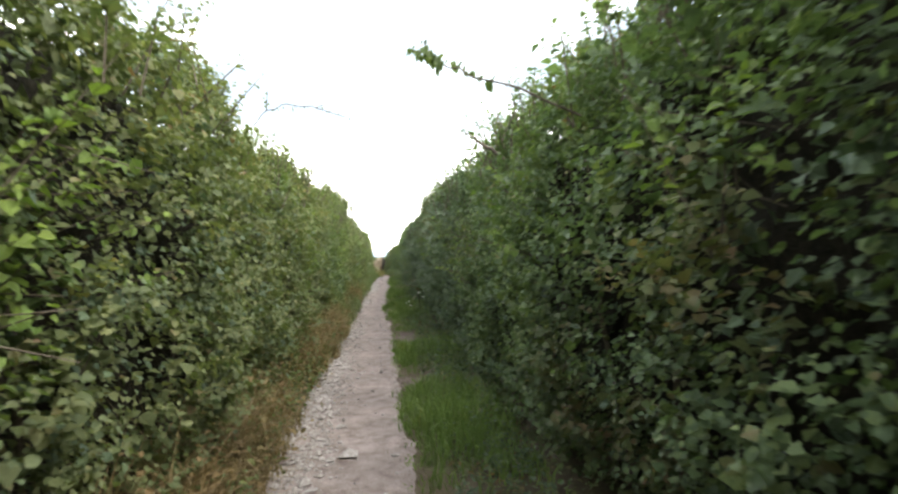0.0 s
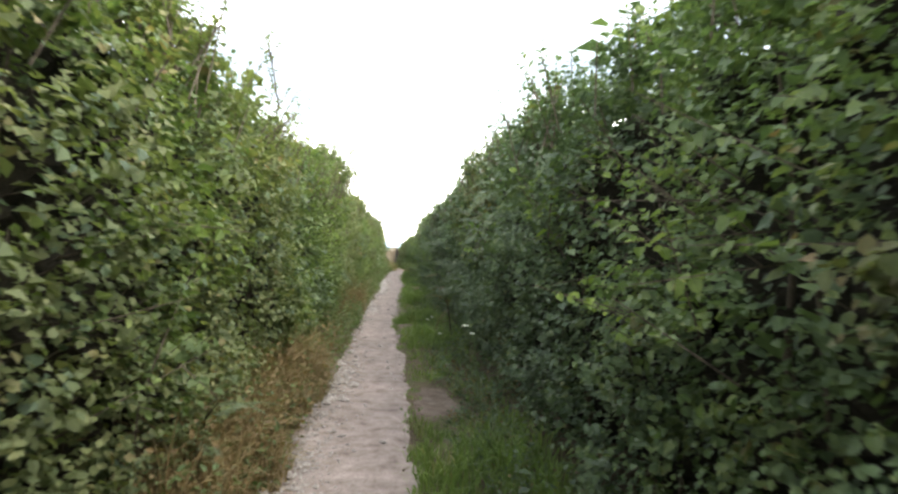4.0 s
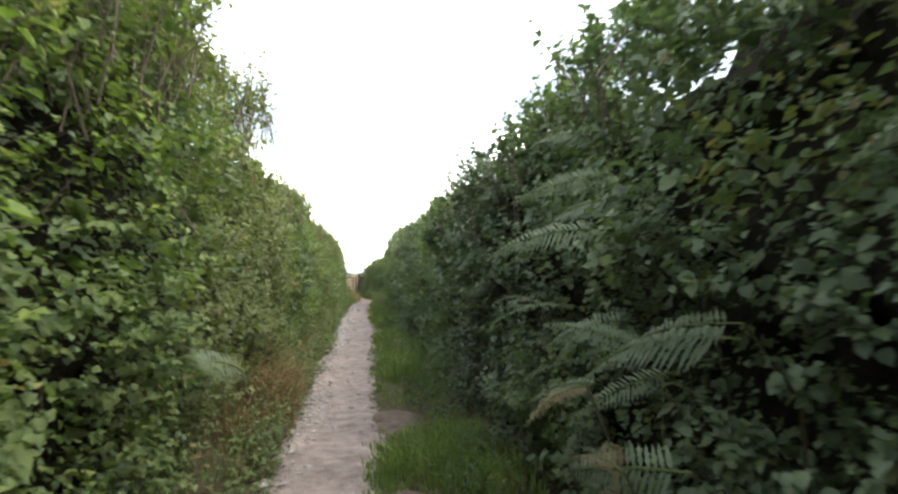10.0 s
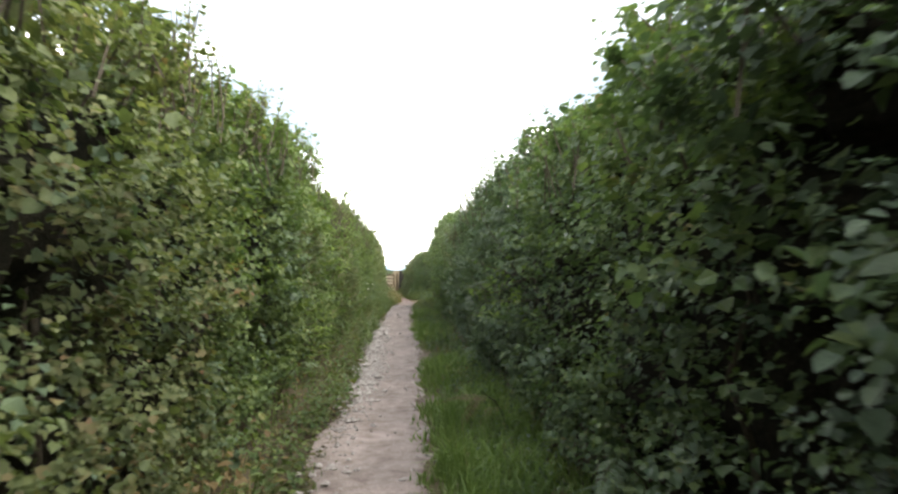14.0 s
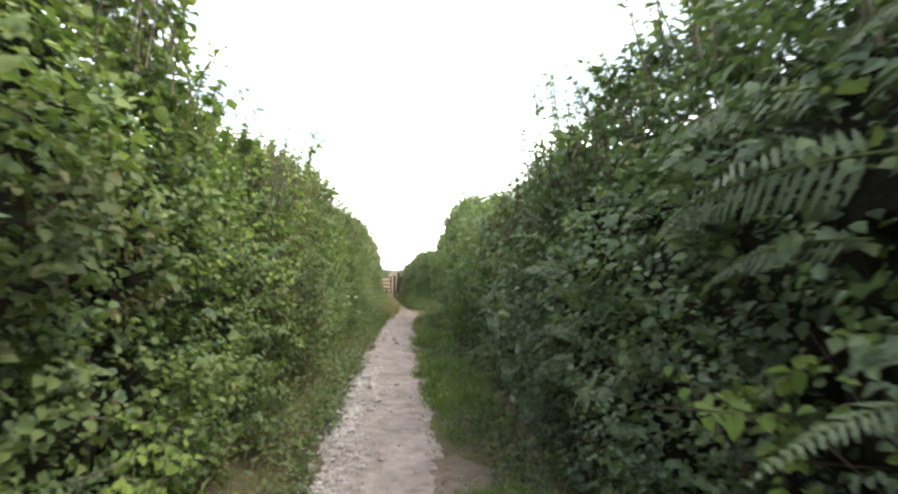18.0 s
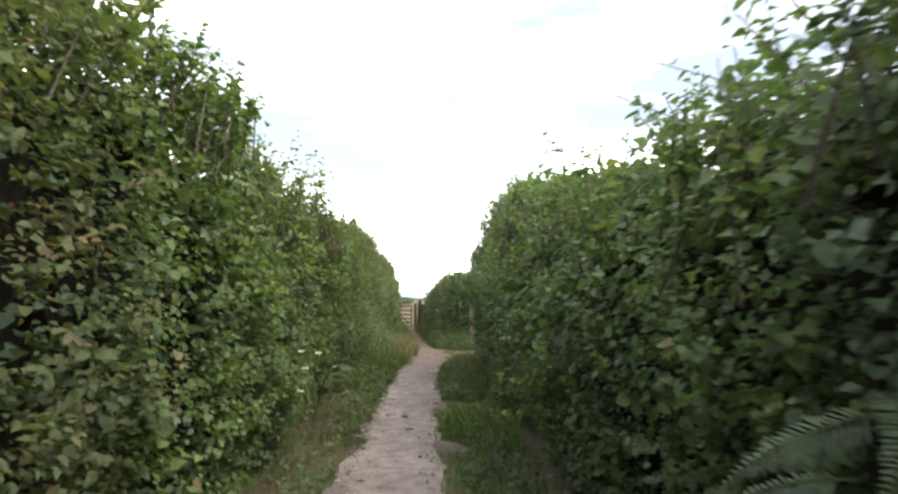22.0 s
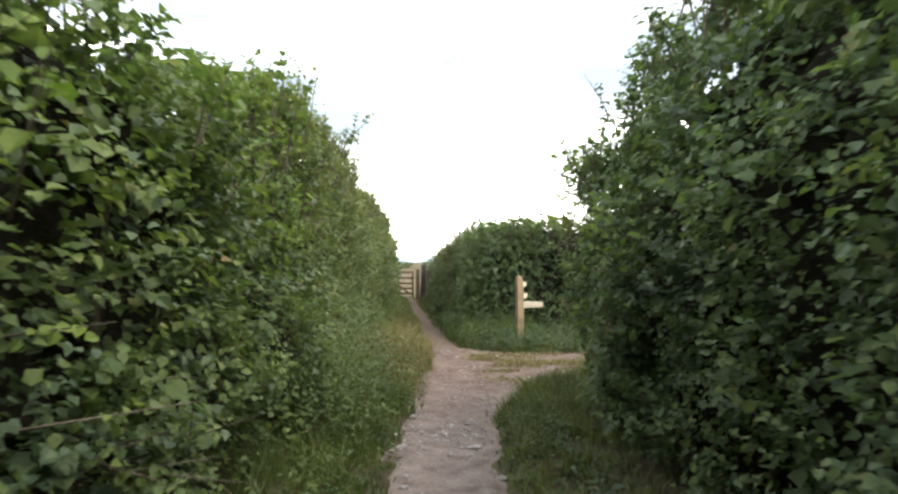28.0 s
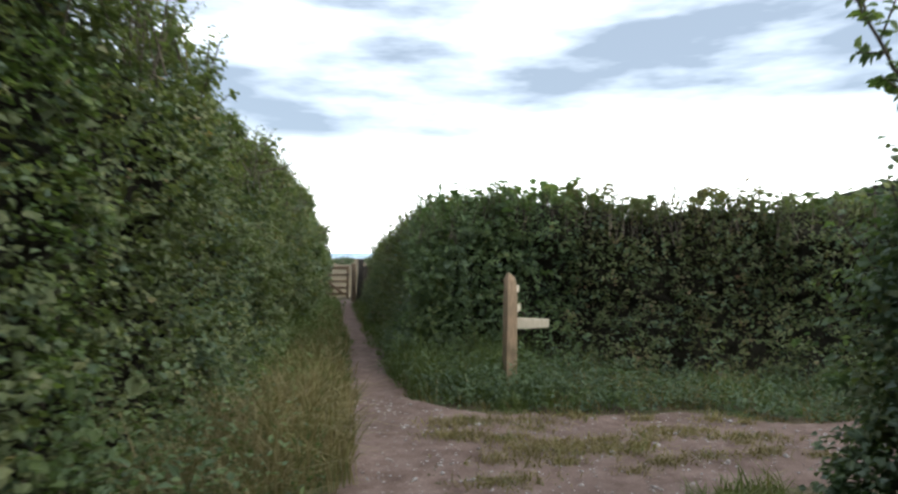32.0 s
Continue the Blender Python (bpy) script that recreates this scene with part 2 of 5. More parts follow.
def soil_like(name, stops, scale, fine, bump=0.5, distance=0.01, rough=0.95, broad=0.8):
    """Earth, stone or field: two scales of colour and a fine relief."""
    mat, nt, out, bsdf = nodes_of(name)
    ramp = ramp_node(nt, stops)
    nt.links.new(noise_node(nt, scale, 5.0, 0.6), ramp.inputs["Fac"])
    wide = ramp_node(nt, [(0.35, (0.78, 0.77, 0.76)), (0.65, (1.15, 1.14, 1.12))])
    nt.links.new(noise_node(nt, broad, 3.0), wide.inputs["Fac"])
    grit = ramp_node(nt, [(0.38, (0.62, 0.60, 0.58)), (0.62, (1.25, 1.25, 1.25))])
    grain = noise_node(nt, fine, 4.0, 0.7)
    nt.links.new(grain, grit.inputs["Fac"])
    colour = mix_node(nt, "MULTIPLY", 0.8, ramp.outputs["Color"], wide.outputs["Color"])
    colour = mix_node(nt, "MULTIPLY", 0.7, colour, grit.outputs["Color"])
    nt.links.new(colour, bsdf.inputs["Base Color"])
    bsdf.inputs["Roughness"].default_value = rough
    bsdf.inputs["Specular IOR Level"].default_value = 0.12
    bump_on(nt, bsdf, grain, bump, distance)
    return mat


def wood_material(name, light, dark, grain=(18.0, 18.0, 1.6)):
    mat, nt, out, bsdf = nodes_of(name)
    ramp = ramp_node(nt, [(0.3, dark), (0.7, light)])
    streak = noise_node(nt, 4.0, 6.0, 0.6, grain)
    nt.links.new(streak, ramp.inputs["Fac"])
    stain = ramp_node(nt, [(0.35, (0.62, 0.64, 0.58)), (0.6, (1.05, 1.03, 1.0))])
    nt.links.new(noise_node(nt, 3.0, 4.0), stain.inputs["Fac"])
    nt.links.new(mix_node(nt, "MULTIPLY", 0.8, ramp.outputs["Color"], stain.outputs["Color"]), bsdf.inputs["Base Color"])
    bsdf.inputs["Roughness"].default_value = 0.85
    bump_on(nt, bsdf, streak, 0.4, 0.004)
    return mat


LEAF = {
    "thorn": leaf_material("thorn_leaves", [(0.0, (0.070, 0.096, 0.046)), (0.45, (0.112, 0.136, 0.066)), (0.80, (0.160, 0.174, 0.086)), (0.92, (0.205, 0.178, 0.098)), (1.0, (0.180, 0.116, 0.075))], gloss=0.26),
    "hazel": leaf_material("hazel_leaves", [(0.0, (0.060, 0.096, 0.042)), (0.5, (0.100, 0.140, 0.056)), (0.88, (0.158, 0.196, 0.072)), (0.95, (0.205, 0.190, 0.085)), (1.0, (0.165, 0.105, 0.068))], gloss=0.26),
    # darkened, cooler leaf colour; carries part of the eastern hedge's shade
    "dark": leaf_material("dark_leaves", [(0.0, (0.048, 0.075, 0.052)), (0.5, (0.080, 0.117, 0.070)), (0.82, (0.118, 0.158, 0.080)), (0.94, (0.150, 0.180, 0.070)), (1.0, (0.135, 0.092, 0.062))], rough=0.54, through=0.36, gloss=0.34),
    # darker leaf colour that stands in for deep shade on the eastern hedge
    "deep_shade": leaf_material("deep_shade_leaves", [(0.0, (0.034, 0.054, 0.038)), (0.5, (0.056, 0.083, 0.052)), (0.9, (0.088, 0.120, 0.066)), (1.0, (0.105, 0.078, 0.052))], rough=0.5, through=0.25, gloss=0.34),
    "broad": leaf_material("broad_hazel_leaves", [(0.0, (0.058, 0.092, 0.052)), (0.5, (0.098, 0.142, 0.068)), (0.86, (0.152, 0.192, 0.080)), (1.0, (0.165, 0.122, 0.066))], gloss=0.30),
    "withered": leaf_material("withered_stems", [(0.0, (0.115, 0.080, 0.046)), (0.6, (0.175, 0.125, 0.070)), (1.0, (0.095, 0.100, 0.048))], gloss=0.15),
    "lime": leaf_material("bright_new_leaves", [(0.0, (0.080, 0.135, 0.034)), (1.0, (0.170, 0.225, 0.055))], through=0.42),
    "russet": leaf_material("russet_leaves", [(0.0, (0.056, 0.082, 0.038)), (0.55, (0.096, 0.112, 0.050)), (0.80, (0.125, 0.106, 0.058)), (1.0, (0.17, 0.092, 0.064))]),
}
FERN_LEAF = leaf_material("fern_frond", [(0.0, (0.088, 0.120, 0.084)), (0.8, (0.140, 0.176, 0.118)), (1.0, (0.180, 0.172, 0.105))], rough=0.6, through=0.3, gloss=0.25)
FERN_DRY = leaf_material("dry_fern_frond", [(0.0, (0.115, 0.080, 0.045)), (1.0, (0.175, 0.130, 0.072))])
GRASS = leaf_material("green_grass", [(0.0, (0.098, 0.155, 0.048)), (0.75, (0.148, 0.208, 0.066)), (1.0, (0.24, 0.220, 0.100))], through=0.42)
BANK_GRASS = leaf_material("rough_bank_grass", [(0.0, (0.062, 0.092, 0.032)), (0.7, (0.105, 0.136, 0.050)), (1.0, (0.175, 0.150, 0.072))], through=0.36, gloss=0.2)
OLIVE_GRASS = leaf_material("olive_grass", [(0.0, (0.084, 0.108, 0.040)), (0.7, (0.130, 0.145, 0.060)), (1.0, (0.205, 0.168, 0.085))], through=0.36, gloss=0.2)
STRAW = leaf_material("yellowing_grass", [(0.0, (0.135, 0.110, 0.060)), (0.55, (0.205, 0.168, 0.090)), (1.0, (0.096, 0.118, 0.045))], through=0.3, gloss=0.15)
DRY_GRASS = leaf_material("dry_grass", [(0.0, (0.125, 0.088, 0.048)), (0.6, (0.200, 0.145, 0.084)), (1.0, (0.10, 0.122, 0.045))], through=0.25)
PETAL = leaf_material("white_florets", [(0.0, (0.70, 0.71, 0.66)), (1.0, (0.80, 0.80, 0.76))], through=0.2, patch=0.1)
BARK = soil_like("hedge_bark", [(0.3, (0.07, 0.058, 0.045)), (0.7, (0.14, 0.12, 0.095))], 9.0, 70.0, 0.8, 0.008)
# core of the hedges: inner shade is put into this near-black colour
CORE_SHADE = soil_like("hedge_core_shade", [(0.3, (0.019, 0.018, 0.013)), (0.7, (0.046, 0.041, 0.030))], 11.0, 50.0, 1.0, 0.05)
STEM = soil_like("green_stems", [(0.3, (0.09, 0.13, 0.05)), (0.7, (0.14, 0.17, 0.07))], 9.0, 60.0, 0.3, 0.003, 0.7)
# darker than the green stems: hedge shade put into the stalk colour
FERN_STALK = soil_like("fern_stalk_shade_tint", [(0.3, (0.040, 0.040, 0.022)), (0.7, (0.075, 0.072, 0.040))], 9.0, 60.0, 0.3, 0.003, 0.8)
EARTH = soil_like("hedge_bottom_earth", [(0.3, (0.055, 0.044, 0.030)), (0.5, (0.090, 0.073, 0.048)), (0.66, (0.062, 0.078, 0.030))], 2.6, 45.0, 0.9, 0.02)
PATH_DIRT = soil_like("trodden_path", [(0.30, (0.140, 0.110, 0.102)), (0.48, (0.215, 0.179, 0.170)), (0.70, (0.285, 0.246, 0.240))], 6.5, 75.0, 0.6, 0.006, broad=1.3)
SCRAPE = soil_like("worn_brown_soil", [(0.30, (0.078, 0.058, 0.047)), (0.48, (0.126, 0.098, 0.082)), (0.70, (0.185, 0.152, 0.135))], 7.0, 60.0, 1.0, 0.012, broad=1.6)
STONE = soil_like("limestone_chips", [(0.25, (0.17, 0.15, 0.145)), (0.75, (0.42, 0.395, 0.39))], 22.0, 120.0, 0.5, 0.004, 0.85)
FIELD = soil_like("stubble_field", [(0.3, (0.050, 0.036, 0.018)), (0.5, (0.085, 0.062, 0.030)), (0.7, (0.060, 0.054, 0.024))], 0.25, 3.0, 0.6, 0.05, broad=0.02)
PASTURE = soil_like("rough_pasture", [(0.3, (0.105, 0.130, 0.045)), (0.55, (0.150, 0.165, 0.065)), (0.75, (0.215, 0.190, 0.095))], 0.35, 18.0, 0.9, 0.04, broad=0.06)
HILL = soil_like("far_moor", [(0.3, (0.013, 0.014, 0.012)), (0.7, (0.022, 0.022, 0.017))], 0.02, 0.5, 0.3, 0.3, broad=0.006)
next(n for n in HILL.node_tree.nodes if n.type == "BSDF_PRINCIPLED").inputs["Specular IOR Level"].default_value = 0.0
# the far ridge gets its haze from this pale blue base colour
FAR_BLUE = soil_like("ridge_haze_tint", [(0.3, (0.30, 0.40, 0.50)), (0.7, (0.36, 0.46, 0.56))], 0.004, 0.1, 0.1, 0.3, broad=0.001)
OAK = wood_material("weathered_oak", (0.34, 0.240, 0.150), (0.17, 0.118, 0.078))
PALE_OAK = wood_material("pale_cut_oak", (0.60, 0.53, 0.41), (0.42, 0.36, 0.27))
GATE_WOOD = wood_material("grey_gate_wood", (0.165, 0.112, 0.070), (0.085, 0.058, 0.038), (1.6, 18.0, 18.0))
DARK_POST = wood_material("dark_creosoted_wood", (0.050, 0.041, 0.034), (0.020, 0.017, 0.015))


# the path colour turns browner and darker towards the junction
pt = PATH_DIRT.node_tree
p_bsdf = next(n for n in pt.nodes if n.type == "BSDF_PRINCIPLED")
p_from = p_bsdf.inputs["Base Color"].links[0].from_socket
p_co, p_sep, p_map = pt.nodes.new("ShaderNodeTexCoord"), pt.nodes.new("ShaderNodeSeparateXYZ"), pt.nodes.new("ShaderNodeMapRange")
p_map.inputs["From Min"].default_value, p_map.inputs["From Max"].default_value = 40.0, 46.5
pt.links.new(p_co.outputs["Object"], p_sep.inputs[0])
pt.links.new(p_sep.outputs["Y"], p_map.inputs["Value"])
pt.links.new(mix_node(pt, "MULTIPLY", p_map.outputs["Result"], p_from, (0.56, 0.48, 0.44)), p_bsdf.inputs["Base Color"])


# ---- lie of the land ----
def ground_z(y):
    s = np.clip((np.asarray(y, float) - 34) / 32, 0, 1)
    return -0.3 * s * s * (3 - 2 * s)


def path_middle(y):
    return np.interp(y, [-10, 0, 8, 14, 18, 22, 28, 35, 41, 43, 45, 49, 54, 61, 67], [-0.24, -0.24, -0.24, -0.22, -0.25, -0.19, -0.05, -0.06, 0.07, 0.12, 0.33, 0.34, 0.10, -0.22, -0.45])


def path_half(y):
    return np.interp(y, [-10, 4, 10, 14, 17, 22, 26, 30, 36, 41, 43, 45, 48, 50, 53, 67], [0.45, 0.45, 0.41, 0.40, 0.31, 0.37, 0.35, 0.42, 0.33, 0.39, 0.37, 0.33, 0.32, 0.24, 0.17, 0.16])


# scrapes of bare soil on the eastern verge: place and half sizes
WORN = ((0.40, 7.4, 0.30, 0.28), (0.46, 11.4, 0.22, 0.70), (0.32, 17.5, 0.24, 0.35), (0.36, 19.9, 0.26, 0.50), (0.34, 25.7, 0.28, 0.28), (0.50, 29.1, 0.34, 0.42), (0.46, 32.9, 0.26, 0.26), (0.40, 36.4, 0.22, 0.26), (0.72, 38.6, 0.45, 0.46))


def bare(x, y, with_worn=True):
    """How far inside the trodden ground a place lies (metres, below 0 outside)."""
    x, y = np.asarray(x, float), np.asarray(y, float)
    ragged = (fractal(x, y, 0, 0.55, 3).reshape(x.shape) - 0.5) * 0.20 + (fractal(x, y, 0, 0.16, 4, 2).reshape(x.shape) - 0.5) * 0.13
    lane = path_half(y) - np.abs(x - path_middle(y))
    near = np.interp(x, [-1, 0.3, 0.55, 0.8, 1.3, 2.4, 4.0, 9.0, 20.0], [42.0, 42.8, 43.6, 44.3, 45.6, 46.3, 46.4, 45.8, 43.4])
    far = np.interp(x, [-1, 0.1, 0.5, 0.9, 1.3, 2.0, 20.0], [46.0, 47.8, 49.2, 48.8, 48.45, 48.2, 44.8])
    track = np.minimum(np.minimum(y - near, far - y), (x - np.interp(y, [42, 46, 48, 50], [-0.25, 0.16, 0.26, 0.35])) * 1.0)
    worn = np.full(x.shape, -1.0)
    for wx, wy, rx, ry in WORN:
        worn = np.maximum(worn, rx * (1 - np.hypot((x - wx) / rx, (y - wy) / ry)))
    worn = worn + (fractal(x, y, 0, 0.30, 33).reshape(x.shape) - 0.5) * 0.34 - 0.03
    return np.maximum(np.maximum(lane, track), worn if with_worn else -1.0) + ragged + np.where(y > 47.0, (fractal(x, y, 0, 0.8, 6).reshape(x.shape) - 0.5) * 0.8, 0.0) * np.clip((x - 0.7) / 0.5, 0, 1)


def grid_mesh(xs, ys, height):
    gx, gy = np.meshgrid(xs, ys, indexing="ij")
    verts = np.stack([gx, gy, height(gx, gy)], -1).reshape(-1, 3)
    n, m = len(xs), len(ys)
    i, j = np.meshgrid(np.arange(n - 1), np.arange(m - 1), indexing="ij")
    quads = np.stack([i * m + j, (i + 1) * m + j, (i + 1) * m + j + 1, i * m + j + 1], -1).reshape(-1, 4)
    return verts, quads


def spread(fine_from, fine_to, step, far, count):
    """Even steps in the middle, growing ones out to the horizon."""
    grow = step + (far - step) * np.linspace(0, 1, count) ** 3.2
    return np.concatenate([fine_from - grow[::-1], np.arange(fine_from, fine_to, step), fine_to + grow])


def land(x, y):
    bumps = (fractal(x, y, 0, 0.9, 11).reshape(x.shape) - 0.5) * 0.07
    near = np.clip(1 - (np.abs(y - 25) - 60) / 60, 0, 1) * np.clip(1 - (np.abs(x) - 12) / 30, 0, 1)
    dip = np.clip(bare(x, y) * 0.5, -0.0, 0.03) if x.size < 400000 else 0
    away = np.maximum(y - 75, 0)
    return ground_z(y) + bumps * near - dip * near - 0.006 * np.minimum(away, 1200) + 0.0 * x


v, f = grid_mesh(spread(-4, 8, 0.25, 2600, 26), spread(-10, 68, 0.25, 2600, 26), land)
ground = mesh_part("ground", fast_mesh("ground", v, f, True), EARTH)
ground.data.materials.append(PASTURE)
ground.data.materials.append(FIELD)
mid = v[f].mean(1)
outside = ((mid[:, 0] < -2.3) | (mid[:, 0] > 2.6)) & ((mid[:, 1] < 43.5) | (mid[:, 1] > 51.5) | (mid[:, 0] < 0)) | (mid[:, 1] < -9)
ground.data.polygons.foreach_set("material_index", np.where(mid[:, 1] > 66.4, 2, outside).astype(np.int32))
tagged(ground, "dark hedge-bottom earth with moss and leaf litter", "ground", kind="structure")

# stubble beyond the gate
v, f = grid_mesh(spread(-30, 40, 5, 1500, 14), np.concatenate([np.arange(66.6, 120, 3.0), 120 + 2300 * np.linspace(0.02, 1, 24) ** 2]),
                 lambda x, y: land(x, y) + 0.05 + 0.25 * (fractal(x, y, 0, 20, 5).reshape(x.shape) - 0.5) * np.clip((y - 68) / 20, 0, 1))
tagged(mesh_part("ground_field", fast_mesh("field", v, f, True), FIELD), "straw-coloured field of dry grass beyond the gate", "field", kind="structure")


def path_z(x, y, inside):
    rough = (fractal(x, y, 0, 0.42, 21).reshape(x.shape) - 0.5) * 0.008 + (fractal(x, y, 0, 0.09, 23, 2).reshape(x.shape) - 0.5) * 0.0015
    return ground_z(y) + np.clip(inside * 0.3, -0.03, 0.012) + rough - np.clip(inside, 0, 0.3) * 0.06 + 0.014


def surface_z(x, y):
    x, y = np.asarray(x, float), np.asarray(y, float)
    inside = bare(x, y)
    return np.maximum(land(x, y), np.where(inside > -0.09, path_z(x, y, inside), -9.0))


def path_sheet(x0, x1, y0, y1, step, inside_of=None):
    xs, ys = np.arange(x0, x1, step), np.arange(y0, y1, step)
    gx, gy = np.meshgrid(xs, ys, indexing="ij")
    inside = bare(gx, gy, False) if inside_of is None else inside_of(gx, gy)
    z = path_z(gx, gy, inside)
    verts = np.stack([gx, gy, z], -1).reshape(-1, 3)
    n, m = gx.shape
    i, j = np.meshgrid(np.arange(n - 1), np.arange(m - 1), indexing="ij")
    keep = (inside[:-1, :-1] > -0.09) | (inside[1:, 1:] > -0.09)
    quads = np.stack([i * m + j, (i + 1) * m + j, (i + 1) * m + j + 1, i * m + j + 1], -1)[keep]
    used, back = np.unique(quads, return_inverse=True)
    return verts[used], back.reshape(-1, 4)


v, f = joined([path_sheet(-1.1, 1.4, -9.0, 42.12, 0.05), path_sheet(-1.1, 14.0, 42.0, 66.5, 0.07)])
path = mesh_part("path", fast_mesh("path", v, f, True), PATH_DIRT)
tagged(path, "pale trodden earth footpath with stony edges between hedges", "path", kind="structure")


sheets = [path_sheet(wx - 0.5, wx + 0.6, wy - 1.0, wy + 1.0, 0.05, lambda x, y: np.minimum(bare(x, y), 0.07 - bare(x, y, False)) - 0.02) for wx, wy, _, _ in WORN]
v, f = joined(sheets)
v[:, 2] -= 0.004
tagged(mesh_part("ground_scrapes", fast_mesh("scrapes", v, f, True), SCRAPE), "bare brown soil scrapes worn into the grass verge", "soil", kind="structure")


# ---- leaves ----
def leaf_blades(pos, axis, normal, length, width, fold=0.22, droop=0.18, plain=False):
    """Folded leaves of two quads each, or plain five-cornered ones."""
    axis = unit(axis)
    side = unit(np.cross(axis, normal))
    up = np.cross(side, axis)
    length, width = length[:, None], width[:, None]
    wing = up * (fold * width)
    base, tip = pos, pos + axis * length - up * (droop * length)
    r1 = pos + axis * (0.26 * length) + side * (0.49 * width) + wing
    r2 = pos + axis * (0.68 * length) + side * (0.43 * width) + wing * 0.6 - up * (0.06 * length)
    l1 = pos + axis * (0.26 * length) - side * (0.49 * width) + wing
    l2 = pos + axis * (0.68 * length) - side * (0.43 * width) + wing * 0.6 - up * (0.06 * length)
    if plain:
        k = np.arange(len(pos))[:, None] * 5
        belly = pos + axis * (0.52 * length) + wing * 0.7 - up * (0.03 * length)
        heel = pos + axis * (0.04 * length)
        return np.stack([heel - side * 0.26 * width, heel + side * 0.26 * width, belly + side * 0.5 * width, tip, belly - side * 0.5 * width], 1).reshape(-1, 3), k + [[0, 1, 2, 3, 4]]
    verts = np.stack([base, r1, r2, tip, l2, l1], 1).reshape(-1, 3)
    k = np.arange(len(pos))[:, None] * 6
    return verts, np.concatenate([k + [[0, 1, 2, 3]], k + [[0, 3, 4, 5]]])


def shoots(rng, base, way, length, per, size, ratio=0.72, hang=0.35, plain=False):
    """Leaves set alternately along short shoots."""
    n = len(base)
    t = np.linspace(0.12, 1.0, per)[None, :, None] + rng.normal(0, 0.04, (n, per, 1))
    side = unit(np.cross(way, np.array([0, 0, 1.0]) + rng.normal(0, 0.45, (n, 3))))
    flip = np.where(np.arange(per) % 2 == 0, 1.0, -1.0)[None, :, None]
    pos = base[:, None] + way[:, None] * (t * length[:, None, None]) + rng.normal(0, 0.012, (n, per, 3))
    axis = way[:, None] * 0.45 + side[:, None] * flip * 0.85 + rng.normal(0, 0.26, (n, per, 3)) + np.array([0, 0, -hang])
    normal = np.array([0, 0, 1.0]) * 0.75 + way[:, None] * 0.6 + rng.normal(0, 0.22, (n, per, 3))
    ln = size * rng.lognormal(0, 0.26, (n, per)) * (1.08 - 0.38 * np.clip(t[..., 0], 0, 1))
    flat = lambda a: a.reshape(-1, 3)
    return leaf_blades(flat(pos), flat(np.broadcast_to(axis, pos.shape)), flat(np.broadcast_to(normal, pos.shape)), ln.ravel(), (ln * ratio * rng.uniform(0.85, 1.15, ln.shape)).ravel(), plain=plain)


class Hedge:
    """A clipped hedge along the line from a to b; it faces to its out side."""

    def __init__(self, a, b, out, top, face, deep=1.25, seed=1, back=((0, 1), (0, 0)), uneven=0.55, holes=((0, 1), (1, 1)), foot=((0, 1), (0, 0)), crest=((0, 1), (0, 0))):
        self.a, self.along = np.array(a, float), unit(np.array(b, float) - a)
        self.span, self.out = float(np.linalg.norm(np.array(b, float) - a)), np.array(out, float)
        self.top, self.face, self.deep, self.seed, self.back, self.uneven, self.holes, self.foot, self.crest = top, face, deep, seed, back, uneven, holes, foot, crest

    def height(self, u):
        return np.interp(u, *self.top) + (fractal(u, self.seed * 9.1, 0, 0.9, self.seed + 40) - 0.5) * self.uneven

    def bulge(self, u, z):
        big = fractal(u, z, self.seed * 3.7, 0.95, self.seed) - 0.5
        small = fractal(u, z, self.seed * 5.1, 0.33, self.seed + 5, 2) - 0.5
        return 0.52 * big + 0.44 * small

    def places(self, u, v, inward):
        """World places for lengths u, heights v along the face and then over the top, and depths."""
        h = self.height(u)
        over = np.clip(v - h, 0, None)
        z = np.minimum(v, h)
        shoulder = np.clip((z - h + 0.45) / 0.45, 0, 1) ** 2
        reach = np.interp(z, *self.face) + self.bulge(u, z) * (1 - 0.3 * shoulder) - 0.16 * shoulder - np.interp(u, *self.back) + np.interp(u, *self.foot) * np.clip(1 - z / 0.9, 0, 1) + np.interp(u, *self.crest) * np.clip((z - 1.2) / 1.1, 0, 1)
        outward = reach - over - np.where(over > 0, 0, inward)
        z = z - np.where(over > 0, inward, 0) + np.where(over > 0, (self.bulge(u, v * 2) + 0.05) * 0.25, 0)
        xy = self.a + self.along * u[:, None] + self.out * outward[:, None]
        zz = z + ground_z(xy[:, 1])
        level = np.where(over > 0, 0.1, 1.0)[:, None]
        normal = unit(np.concatenate([np.broadcast_to(self.out, xy.shape) * level, np.clip(0.25 + shoulder * 0.8 + over * 4, 0, 1.4)[:, None]], 1))
        return np.concatenate([xy, zz[:, None]], 1), normal


